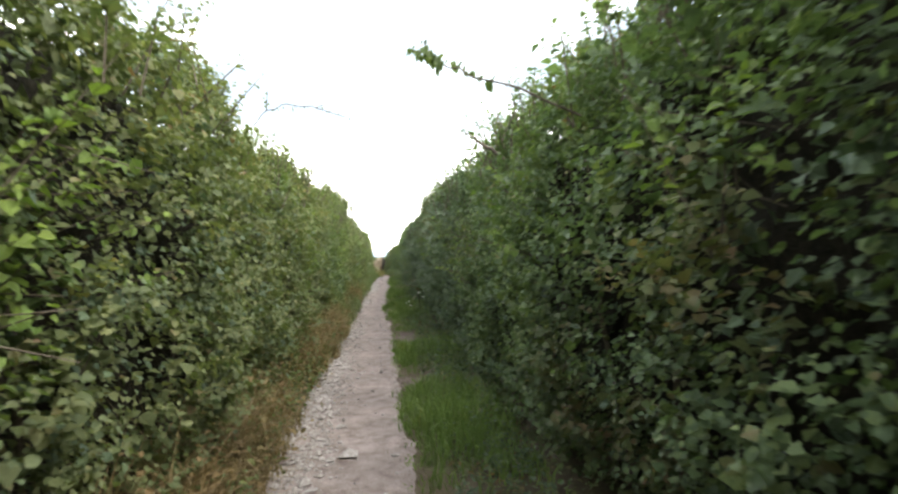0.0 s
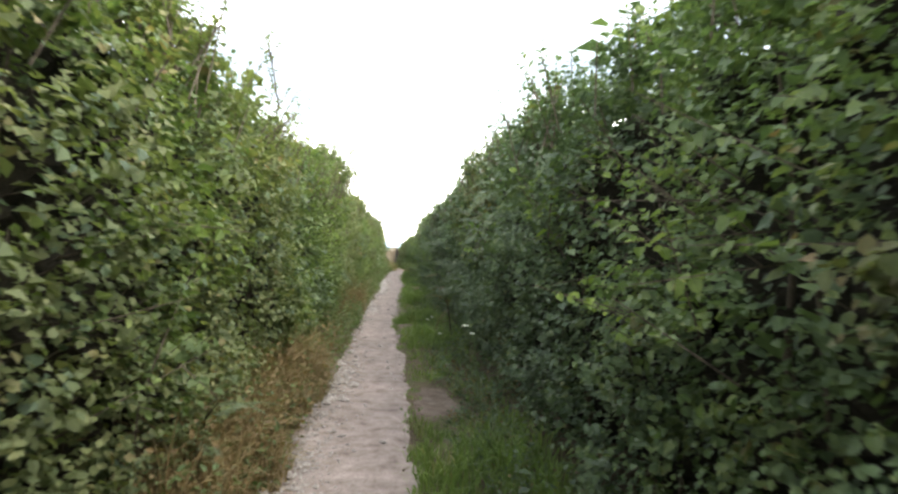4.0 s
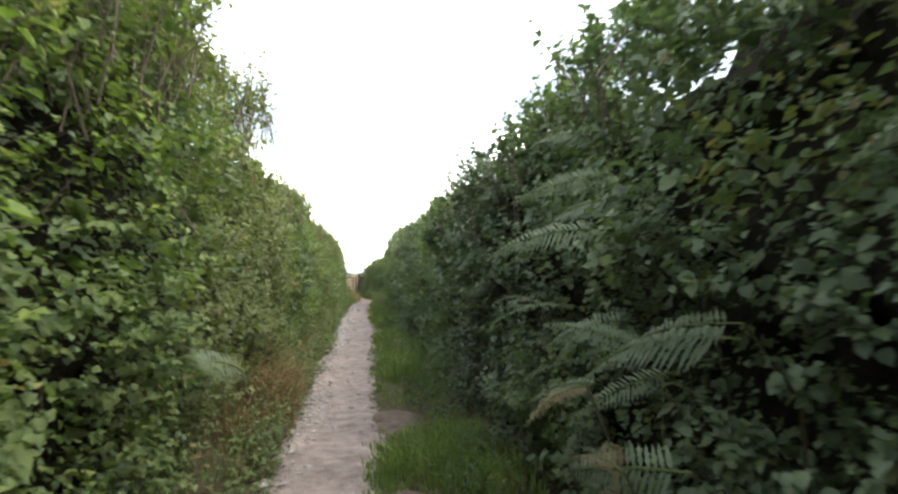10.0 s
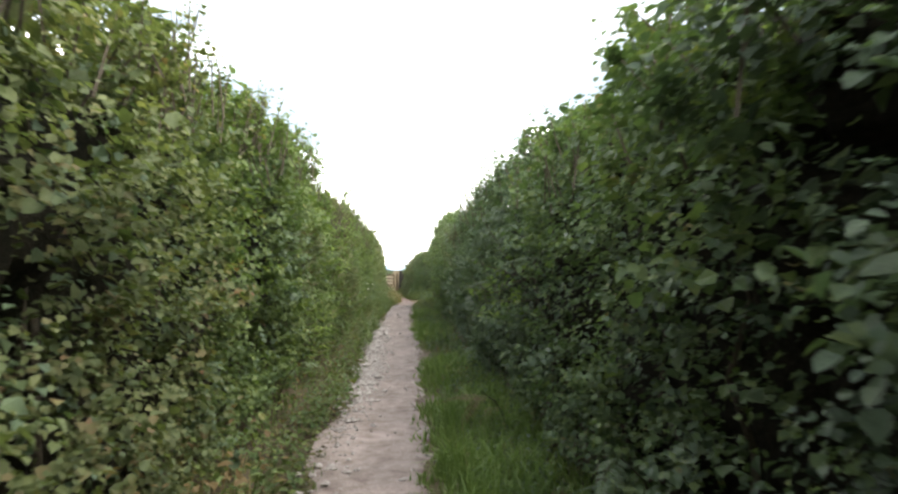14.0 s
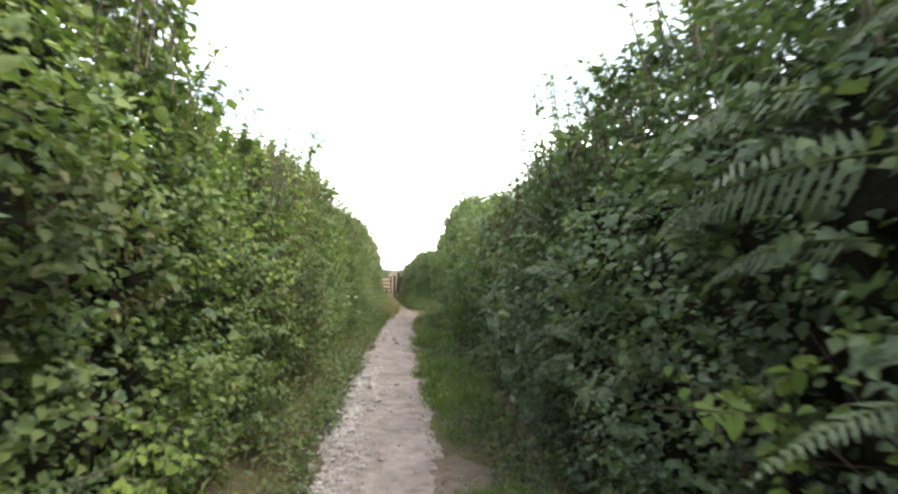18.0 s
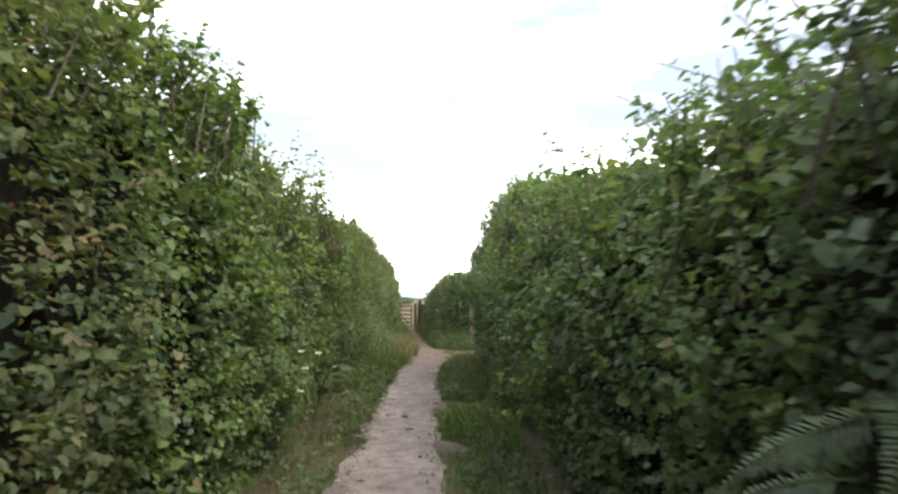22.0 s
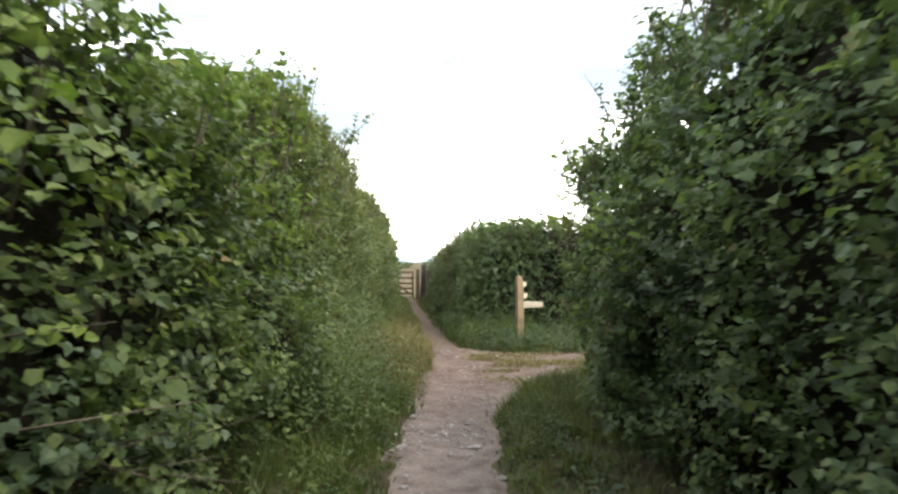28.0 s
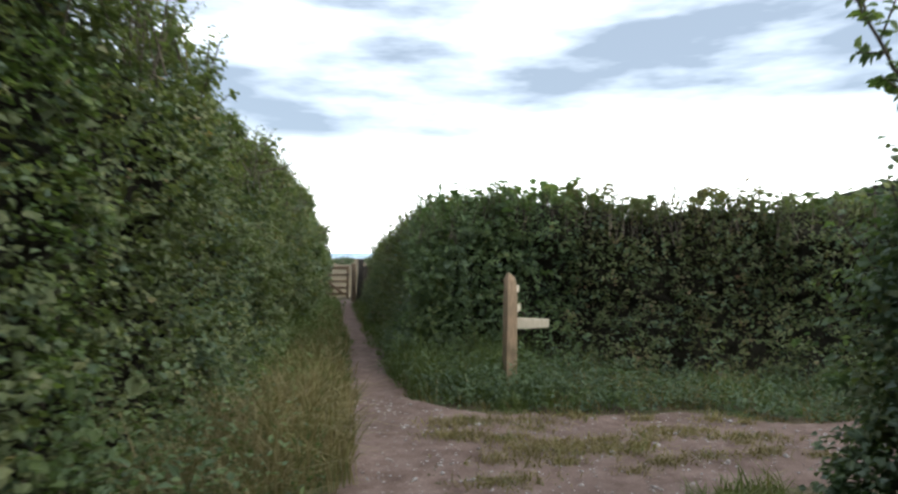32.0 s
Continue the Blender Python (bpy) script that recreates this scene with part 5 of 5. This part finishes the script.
branch("thorn_branch", [(2.3, 44.7, 1.75), (2.25, 44.8, 2.05), (2.14, 44.85, 2.3), (2.02, 44.85, 2.5)], "hazel", 0.05, 14, "leafy hazel sprays at the end of the hedge", 83, 8)
branch("thorn_branch", [(-1.1, 17.4, 2.75), (-0.95, 17.3, 3.05), (-0.80, 17.2, 3.30)], "thorn", 0.05, 12, "leafy thorn branch standing out of the hedge top", 84, 8)
branch("thorn_branch", [(-1.1, 46.2, 2.75), (-0.98, 46.1, 3.0), (-0.72, 46.0, 3.22)], "thorn", 0.05, 12, "curved leafy branch standing out of the hedge top", 85, 8)
branch("thorn_branch", [(-1.1, 38.6, 2.45), (-0.95, 38.5, 2.68), (-0.78, 38.45, 2.72), (-0.65, 38.42, 2.68)], "dark", 0.045, 16, "arching leafy branch drooping from the hedge top", 94, 3)
branch("thorn_branch", [(-1.1, 40.1, 2.4), (-0.95, 40.05, 2.62), (-0.80, 40.0, 2.73), (-0.65, 40.0, 2.69)], "dark", 0.042, 14, "arching leafy branch drooping from the hedge top", 98, 3)
branch("dead_twig", [(-1.0, 50.0, 2.25), (-0.65, 50.0, 2.38), (-0.28, 50.0, 2.41)], "thorn", 0.03, 4, "thin bare twig pointing out over the path", 86, 2)
branch("thorn_branch", [(-1.0, 56.0, 1.55), (-0.66, 56.0, 1.80), (-0.32, 56.0, 2.0)], "thorn", 0.045, 12, "thin leafy branch reaching from the hedge towards a gate", 90, 5)
branch("hazel_branch", [(-1.2, 33.2, 2.7), (-1.12, 33.1, 3.05), (-1.05, 33.0, 3.35)], "lime", 0.07, 10, "upright shoot of bright green leaves on the hedge top", 87, 7)
branch("thorn_branch", [(-1.2, 11.9, 2.9), (-1.25, 11.8, 3.3), (-1.35, 11.8, 3.75)], "thorn", 0.045, 14, "tall upright thorn shoot above the hedge", 89, 6)

def leafy_bunch(x, y, z, wide, tall, leaf, size, seed):
    """A bunch of leafy shoots that outgrew the hedge top."""
    rng = np.random.default_rng(seed)
    z += float(ground_z(y))
    ob = thing("leafy_bunch", (x, y, z), "bunch of leafy shoots grown out above the hedge top", "branch", "bunches of shoots on the hedge tops")
    count = int(10 + 30 * wide)
    base = np.stack([rng.normal(0, 0.10, count), rng.uniform(-wide, wide, count), rng.uniform(-0.30, 0.0, count)], 1)
    way = unit(np.stack([rng.normal(-0.12 * np.sign(x), 0.22, count), base[:, 1] * 0.5 + rng.normal(0, 0.22, count), np.ones(count)], 1))
    length = tall * rng.uniform(0.55, 1.05, count) * (1 - 0.45 * (np.abs(base[:, 1]) / wide) ** 2) + 0.12
    for b, w, q in zip(base, way, length):
        bend = rng.normal(0, 0.05, 3)
        v, f = tube(np.stack([b - w * 0.2, b + w * q * 0.5 + bend * 0.4, b + w * q + bend]), [0.006, 0.004, 0.0018], 4)
        mesh_part("shoot", fast_mesh("shoot", v, f, True), BARK, ob)
    v, f = shoots(rng, base, way, length, 16, size, 0.8, 0.45, plain=True)
    tagged(mesh_part("leaves", fast_mesh("leaves", v, f), LEAF[leaf], ob), kind="stuff")


leafy_bunch(-1.15, 6.9, 2.55, 0.25, 0.35, "thorn", 0.042, 200)
leafy_bunch(-1.12, 8.5, 2.65, 0.15, 0.45, "thorn", 0.04, 201)
leafy_bunch(-1.15, 11.7, 2.55, 0.3, 0.3, "thorn", 0.042, 202)
leafy_bunch(-1.12, 14.9, 2.5, 0.35, 0.25, "thorn", 0.045, 203)
leafy_bunch(-1.12, 16.8, 2.65, 0.35, 0.45, "thorn", 0.048, 204)
leafy_bunch(-1.02, 19.2, 3.0, 0.5, 0.50, "thorn", 0.048, 205)
leafy_bunch(-1.15, 24.0, 2.65, 0.3, 0.3, "thorn", 0.045, 206)
leafy_bunch(-1.15, 27.4, 2.8, 0.35, 0.4, "hazel", 0.055, 207)
leafy_bunch(-1.12, 30.1, 2.45, 0.20, 0.42, "thorn", 0.035, 208)
leafy_bunch(-1.15, 31.6, 2.55, 0.35, 0.28, "thorn", 0.045, 209)
leafy_bunch(-1.15, 33.7, 2.65, 0.25, 0.4, "hazel", 0.055, 210)
leafy_bunch(-1.15, 35.2, 2.45, 0.3, 0.45, "hazel", 0.055, 211)
leafy_bunch(-1.12, 36.8, 2.55, 0.35, 0.5, "hazel", 0.06, 212)
leafy_bunch(-1.02, 37.9, 2.5, 0.10, 0.5, "hazel", 0.06, 240)
leafy_bunch(-1.05, 38.9, 2.45, 0.25, 0.4, "hazel", 0.06, 213)
leafy_bunch(-1.05, 41.8, 2.42, 0.30, 0.38, "hazel", 0.06, 214)
leafy_bunch(-1.15, 43.3, 2.8, 0.4, 0.4, "thorn", 0.05, 215)
leafy_bunch(-1.15, 46.4, 2.85, 0.35, 0.4, "thorn", 0.048, 216)
leafy_bunch(-1.12, 49.4, 2.6, 0.4, 0.35, "thorn", 0.045, 217)
leafy_bunch(-1.12, 54.5, 2.6, 0.4, 0.4, "thorn", 0.048, 218)
leafy_bunch(1.28, 4.9, 2.75, 0.3, 0.35, "broad", 0.055, 219)
leafy_bunch(1.2, 6.2, 2.75, 0.3, 0.34, "broad", 0.05, 220)
leafy_bunch(1.28, 10.4, 2.8, 0.25, 0.28, "broad", 0.052, 221)
leafy_bunch(1.28, 12.6, 2.85, 0.3, 0.28, "broad", 0.05, 222)
leafy_bunch(1.18, 14.9, 2.82, 0.3, 0.4, "dark", 0.05, 223)
leafy_bunch(1.28, 16.9, 2.6, 0.3, 0.18, "broad", 0.05, 224)
leafy_bunch(1.28, 22.9, 2.3, 0.25, 0.25, "broad", 0.048, 225)
leafy_bunch(1.28, 26.8, 2.6, 0.3, 0.4, "broad", 0.05, 226)
leafy_bunch(1.28, 29.4, 2.38, 0.25, 0.22, "broad", 0.055, 227)
leafy_bunch(1.30, 31.2, 2.15, 0.3, 0.18, "broad", 0.05, 228)
leafy_bunch(1.3, 34.8, 2.2, 0.3, 0.2, "broad", 0.06, 229)
leafy_bunch(1.3, 36.6, 2.4, 0.35, 0.2, "broad", 0.055, 230)
leafy_bunch(1.3, 38.6, 2.6, 0.3, 0.3, "dark", 0.05, 231)
leafy_bunch(1.4, 41.0, 2.85, 0.35, 0.3, "dark", 0.05, 232)
leafy_bunch(1.45, 42.3, 2.6, 0.25, 0.22, "dark", 0.05, 233)
leafy_bunch(-1.12, 22.4, 2.6, 0.3, 0.3, "thorn", 0.045, 241)
leafy_bunch(1.2, 28.5, 2.5, 0.2, 0.25, "broad", 0.05, 242)
leafy_bunch(1.28, 30.6, 2.25, 0.12, 0.28, "broad", 0.05, 243)
leafy_bunch(-1.12, 14.2, 2.5, 0.2, 0.34, "thorn", 0.045, 244)
leafy_bunch(-1.12, 16.2, 2.6, 0.25, 0.32, "thorn", 0.045, 245)


def clump(place, out, leaf, size, spread_, count, label, seed):
    """A spray of brighter leaves on a few shoots, at the hedge face."""
    rng = np.random.default_rng(seed)
    ob = thing("leaf_spray", place, label, "leaves")
    base = rng.normal(0, 1, (count, 3)) * [0.10, spread_, spread_ * 0.8]
    way = unit(np.array([out * 0.8, -0.25, 0.35]) + rng.normal(0, 0.35, (count, 3)))
    length = rng.uniform(0.15, 0.32, count)
    v, f = shoots(rng, base - way * 0.12, way, length, 8, size, 0.8)
    mesh_part("leaves", fast_mesh("leaves", v, f), LEAF[leaf], ob)
    twigs = [tube(np.stack([b - w * 0.35, b + w * q]), [0.005, 0.0015], 3) for b, w, q in zip(base, way, length)]
    v, f = joined(twigs)
    tagged(mesh_part("twig", fast_mesh("twig", v, f), BARK, ob), kind="stuff")


WEST_SPRAYS = ((1.8, 1.6, 0.28), (7.8, 1.5, 0.20), (7.8, 1.1, 0.18), (14.4, 1.6, 0.26), (14.9, 1.7, 0.24), (16.3, 2.2, 0.22), (25.3, 1.56, 0.24), (27.3, 0.7, 0.26), (29.5, 1.7, 0.28), (31.0, 2.0, 0.28), (34.4, 1.98, 0.22), (34.5, 1.66, 0.24), (36.6, 1.95, 0.25), (38.9, 1.9, 0.24), (40.0, 0.8, 0.2), (42.5, 1.83, 0.25))
EAST_SPRAYS = ((1.6, 1.9, 0.14), (4.3, 1.8, 0.25), (7.1, 1.75, 0.26), (7.8, 1.6, 0.22), (9.25, 1.9, 0.2), (12.2, 1.7, 0.14), (14.0, 1.7, 0.18), (19.3, 1.4, 0.16), (24.6, 1.25, 0.2), (25.9, 1.06, 0.18), (31.5, 1.82, 0.18), (34.6, 0.93, 0.22), (36.1, 1.8, 0.24), (41.7, 1.7, 0.22))
for side, sprays in ((-1, WEST_SPRAYS), (1, EAST_SPRAYS)):
    for k, (y, z, wide) in enumerate(sprays):
        clump((1.05 if side > 0 else -1.0, y, z + float(ground_z(y))), -side, "hazel" if k % 4 == 2 else "lime", 0.066 if 34 < y < 35 else 0.052, wide, int(84 * wide), "spray of bright yellow-green leaves in the hedge", 100 + k)


# ---- white umbels ----
def wild_carrot(place, heads, seed):
    rng = np.random.default_rng(seed)
    ob = thing("wild_carrot", place, "white-flowered wild carrot with flat umbels on thin stems", "wildflower", "white umbels by the path")
    for dx, dy, h in heads:
        pts = np.array([[0, 0, -0.03], [dx * 0.3, dy * 0.3, h * 0.5], [dx, dy, h]])
        v, f = tube(pts, [0.004, 0.003, 0.002], 4)
        mesh_part("stem", fast_mesh("stem", v, f, True), STEM, ob)
        n = 46
        r = np.sqrt(rng.random(n)) * rng.uniform(0.018, 0.030)
        a = rng.uniform(0, 2 * np.pi, n)
        pos = np.stack([dx + r * np.cos(a), dy + r * np.sin(a), h + 0.02 - r * r * 5 + rng.normal(0, 0.003, n)], 1)
        fv, ff = leaf_blades(pos, unit(rng.normal(0, 1, (n, 3)) * [1, 1, 0.25]), np.tile([0, 0, 1.0], (n, 1)), np.full(n, 0.013), np.full(n, 0.013))
        mesh_part("umbel", fast_mesh("umbel", fv, ff), PETAL, ob, "flat head of tiny white flowers")
        rays = [tube(np.array([[dx, dy, h], [p[0], p[1], p[2] - 0.003]]), [0.0012, 0.0008], 3) for p in pos[::4]]
        v, f = joined(rays)
        mesh_part("rays", fast_mesh("rays", v, f), STEM, ob)


wild_carrot((-0.88, 35.25, float(ground_z(35.25))), ((0.125, -0.06, 1.02), (0.145, -0.02, 0.88), (0.25, 0.0, 1.0)), 91)
wild_carrot((-0.90, 35.6, float(ground_z(35.6))), ((0.08, -0.1, 0.66),), 92)
wild_carrot((0.85, 10.7, float(ground_z(10.7))), ((-0.17, 0.0, 0.86), (-0.10, 0.08, 0.78)), 96)
wild_carrot((0.80, 13.3, float(ground_z(13.3))), ((-0.15, 0.0, 0.43),), 97)
wild_carrot((0.72, 16.5, 0.0), ((0.02, 0.05, 0.28), (-0.06, -0.02, 0.24)), 93)
wild_carrot((-0.9, 37.9, 0.0), ((0.05, 0.0, 0.6),), 94)


# ---- fingerpost ----
def fingerpost(x, y):
    z = float(ground_z(y))
    ob = thing("fingerpost", (x, y, z), "weathered oak fingerpost with wooden direction boards in grass", "signpost")
    bm = bmesh.new()
    bmesh.ops.create_grid(bm, x_segments=1, y_segments=1, size=0.06)
    for up, wide in ((0.5, 1.0), (0.45, 0.98), (0.20, 1.0), (0.10, 0.94), (0.07, 1.0), (0.06, 0.72)):
        made = bmesh.ops.extrude_face_region(bm, geom=[max(bm.faces, key=lambda fc: fc.calc_center_median().z)])
        for vert in (g for g in made["geom"] if isinstance(g, bmesh.types.BMVert)):
            vert.co.z += up
            vert.co.x *= wide
            vert.co.y *= wide
            vert.co += Vector((noise.noise(vert.co * 9), noise.noise(vert.co * 9 + Vector((5, 0, 0))), noise.noise(vert.co * 7) * 2.5)) * 0.008
    for vert in bm.verts:
        vert.co.z -= 0.1
    bmesh.ops.bevel(bm, geom=list(bm.edges), offset=0.009, segments=2, affect="EDGES", profile=0.6)
    bmesh.ops.recalc_face_normals(bm, faces=bm.faces)
    part("post", bm, OAK, ob, "", pose(0, 0, 0, 0, 0, 12))
    bm = board((0.36, 0.035, 0.125), (0.235, -0.03, 0.765), (0, -1, -6), 0.006)
    for vert in bm.verts:
        if vert.co.x > 0.40:
            vert.co.z = 0.765 + (vert.co.z - 0.765) * 0.72
    part("direction_board", bm, PALE_OAK, ob, "pale routed wooden finger board")
    for h, turn in ((1.12, 68), (0.91, 65)):
        bm = board((0.34, 0.035, 0.12), (0.17, 0, 0), (0, 0, 0), 0.008)
        for vert in bm.verts:
            if vert.co.x > 0.28:
                vert.co.z *= 0.6
        part("direction_board", bm, PALE_OAK, ob, "pale finger board seen nearly end on", pose(0.04, 0.03, h, 0, 0, turn))


fingerpost(1.74, 49.27)


# ---- gate ----
def field_gate(y):
    z = float(ground_z(y))
    ob = thing("field_gate", (-0.30, y, z), "grey wooden five-bar field gate with diagonal brace", "gate")
    for k, h in enumerate((0.28, 0.50, 0.72, 0.95, 1.20)):
        part("rail", board((2.4, 0.03, 0.085 if k < 4 else 0.10), (-1.2, 0, h)), GATE_WOOD, ob)
    for x, top in ((-0.04, 1.26), (-2.36, 1.30)):
        part("stile", board((0.08, 0.07, top - 0.12), (x, 0, 0.12 + (top - 0.12) / 2)), GATE_WOOD, ob)
    part("brace", board((1.55, 0.025, 0.08), (-0.78, -0.03, 0.74), (0, 38, 0)), GATE_WOOD, ob)
    part("brace", board((1.3, 0.025, 0.08), (-1.72, -0.03, 0.74), (0, -42, 0)), GATE_WOOD, ob)
    part("latch", board((0.16, 0.02, 0.03), (-0.02, -0.05, 0.98), (0, 0, 0), 0.003), DARK_POST, ob, "dark metal latch")
    return ob


field_gate(65.6)


def post(x, y, wide, tall, material, label, lean=0.0):
    ob = thing("gate_post", (x, y, float(ground_z(y))), label, "post")
    bm = board((wide, wide, tall + 0.15), (0, 0, tall / 2 - 0.075), (0, lean, 9), 0.014)
    for vert in bm.verts:
        if vert.co.z > tall - 0.05:
            vert.co.x *= 0.86
            vert.co.y *= 0.86
    part("shaft", bm, material, ob)
    return ob


post(-0.13, 65.6, 0.17, 1.34, GATE_WOOD, "grey wooden gatepost beside a field gate")
post(0.10, 65.3, 0.20, 1.52, DARK_POST, "thick dark timber post at the end of the hedge", 2)
post(0.62, 65.1, 0.18, 1.45, DARK_POST, "dark timber post half hidden in the hedge end", -2)
fence = thing("fence_panel", (0.3, 65.1, float(ground_z(65.1))), "weathered boards between two dark posts at the gate", "fence")
for k in range(4):
    part("fence_board", board((0.095, 0.022, 1.25 + 0.03 * (k % 2)), (-0.10 + k * 0.105, 0.01 * k, 0.66), (0, 0, -8), 0.004), DARK_POST, fence)


# ---- distance ----
def hump(x0, y0, top, wide, name, material, label):
    r = np.concatenate([[0], np.linspace(0.05, 2.6, 26)])
    a = np.linspace(0, 2 * np.pi, 73)[:-1]
    gr, ga = np.meshgrid(r, a, indexing="ij")
    x, y = x0 + gr * wide * np.cos(ga), y0 + gr * wide * np.sin(ga)
    z = top * np.exp(-0.5 * gr**2) * (1 + 0.10 * (fractal(x, y, 0, wide * 0.5, 77).reshape(x.shape) - 0.5)) - top * 0.04 - 3
    n, m = gr.shape
    i, j = np.meshgrid(np.arange(n - 1), np.arange(m), indexing="ij")
    quads = np.stack([i * m + j, (i + 1) * m + j, (i + 1) * m + (j + 1) % m, i * m + (j + 1) % m], -1).reshape(-1, 4)
    ob = mesh_part(name, fast_mesh(name, np.stack([x, y, z], -1).reshape(-1, 3), quads, True), material)
    return tagged(ob, label, "hill", kind="structure")


hump(385, 252, 70, 155, "backdrop_hill", HILL, "dark moorland hill rising behind the field hedge")
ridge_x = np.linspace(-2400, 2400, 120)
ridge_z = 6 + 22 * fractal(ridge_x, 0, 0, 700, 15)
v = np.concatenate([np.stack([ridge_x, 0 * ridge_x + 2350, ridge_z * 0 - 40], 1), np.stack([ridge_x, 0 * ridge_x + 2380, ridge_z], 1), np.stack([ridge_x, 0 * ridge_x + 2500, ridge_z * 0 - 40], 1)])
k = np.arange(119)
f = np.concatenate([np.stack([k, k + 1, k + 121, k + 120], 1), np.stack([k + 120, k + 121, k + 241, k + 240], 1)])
tagged(mesh_part("backdrop_ridge", fast_mesh("ridge", v, f, True), FAR_BLUE), "distant ridge along the horizon, coloured pale blue to stand for haze", "hills", kind="structure")


def far_bush(x, y, wide, tall, seed):
    rng = np.random.default_rng(seed)
    z = float(land(np.array([[x]]), np.array([[float(y)]]))[0, 0])
    ob = thing("field_bush", (x, y, z), "dark rounded bush standing in the far field", "bush", "bushes in the field")
    n = 260
    way = unit(rng.normal(0, 1, (n, 3)) * [1, 1, 0.8])
    base = way * np.array([wide / 2, wide / 2, tall / 2]) * rng.uniform(0.5, 1.0, (n, 1)) + [0, 0, tall * 0.5]
    v, f = shoots(rng, base, way, rng.uniform(0.2, 0.5, n), 8, 0.26, 0.8)
    mesh_part("crown", fast_mesh("crown", v, f), LEAF["dark"], ob)
    sv, sf = tube(np.array([[0, 0, -0.3], [0.1, 0, tall * 0.4], [0.0, 0.1, tall * 0.7]]), [0.12, 0.08, 0.04], 6)
    mesh_part("trunk", fast_mesh("trunk", sv, sf, True), BARK, ob)


for x, y, w, h, s in ((-22.0, 150, 4.5, 2.2, 1), (-29, 160, 6, 2.6, 2), (3.0, 190, 5, 2.4, 3), (-16, 175, 7, 3.0, 4), (9, 210, 7, 2.6, 5), (-5, 230, 6, 2.2, 6)):
    far_bush(x, y, w, h, s)

# ---- larger loose stones on the path edge ----
rng = np.random.default_rng(95)
placed = 0
while placed < 230:
    if placed < 170:
        y = rng.uniform(1.5, 43)
        if rng.random() > 0.08 + bump_at(np.array([y]), STONY)[0]:
            continue
        x = float(path_middle(y) - path_half(y) * rng.normal(0.92, 0.22))
    else:
        x, y = rng.uniform(0.2, 5.0), rng.uniform(44.5, 49.0)
        if bare(np.array([x]), np.array([y]))[0] < 0.08:
            continue
    s = float(np.clip(rng.lognormal(-3.35 if y < 43 else -3.9, 0.35), 0.014, 0.06))
    ob = mesh_part("stone", stone_meshes[int(rng.integers(0, 8))], STONE, path)
    ob.matrix_basis = pose(x, y, float(surface_z(np.array([x]), np.array([y]))[0]) + s * 0.22, rng.normal(0, 15), rng.normal(0, 15), rng.uniform(0, 360)) @ Matrix.Diagonal((s * rng.uniform(0.8, 1.4), s, s, 1))
    placed += 1
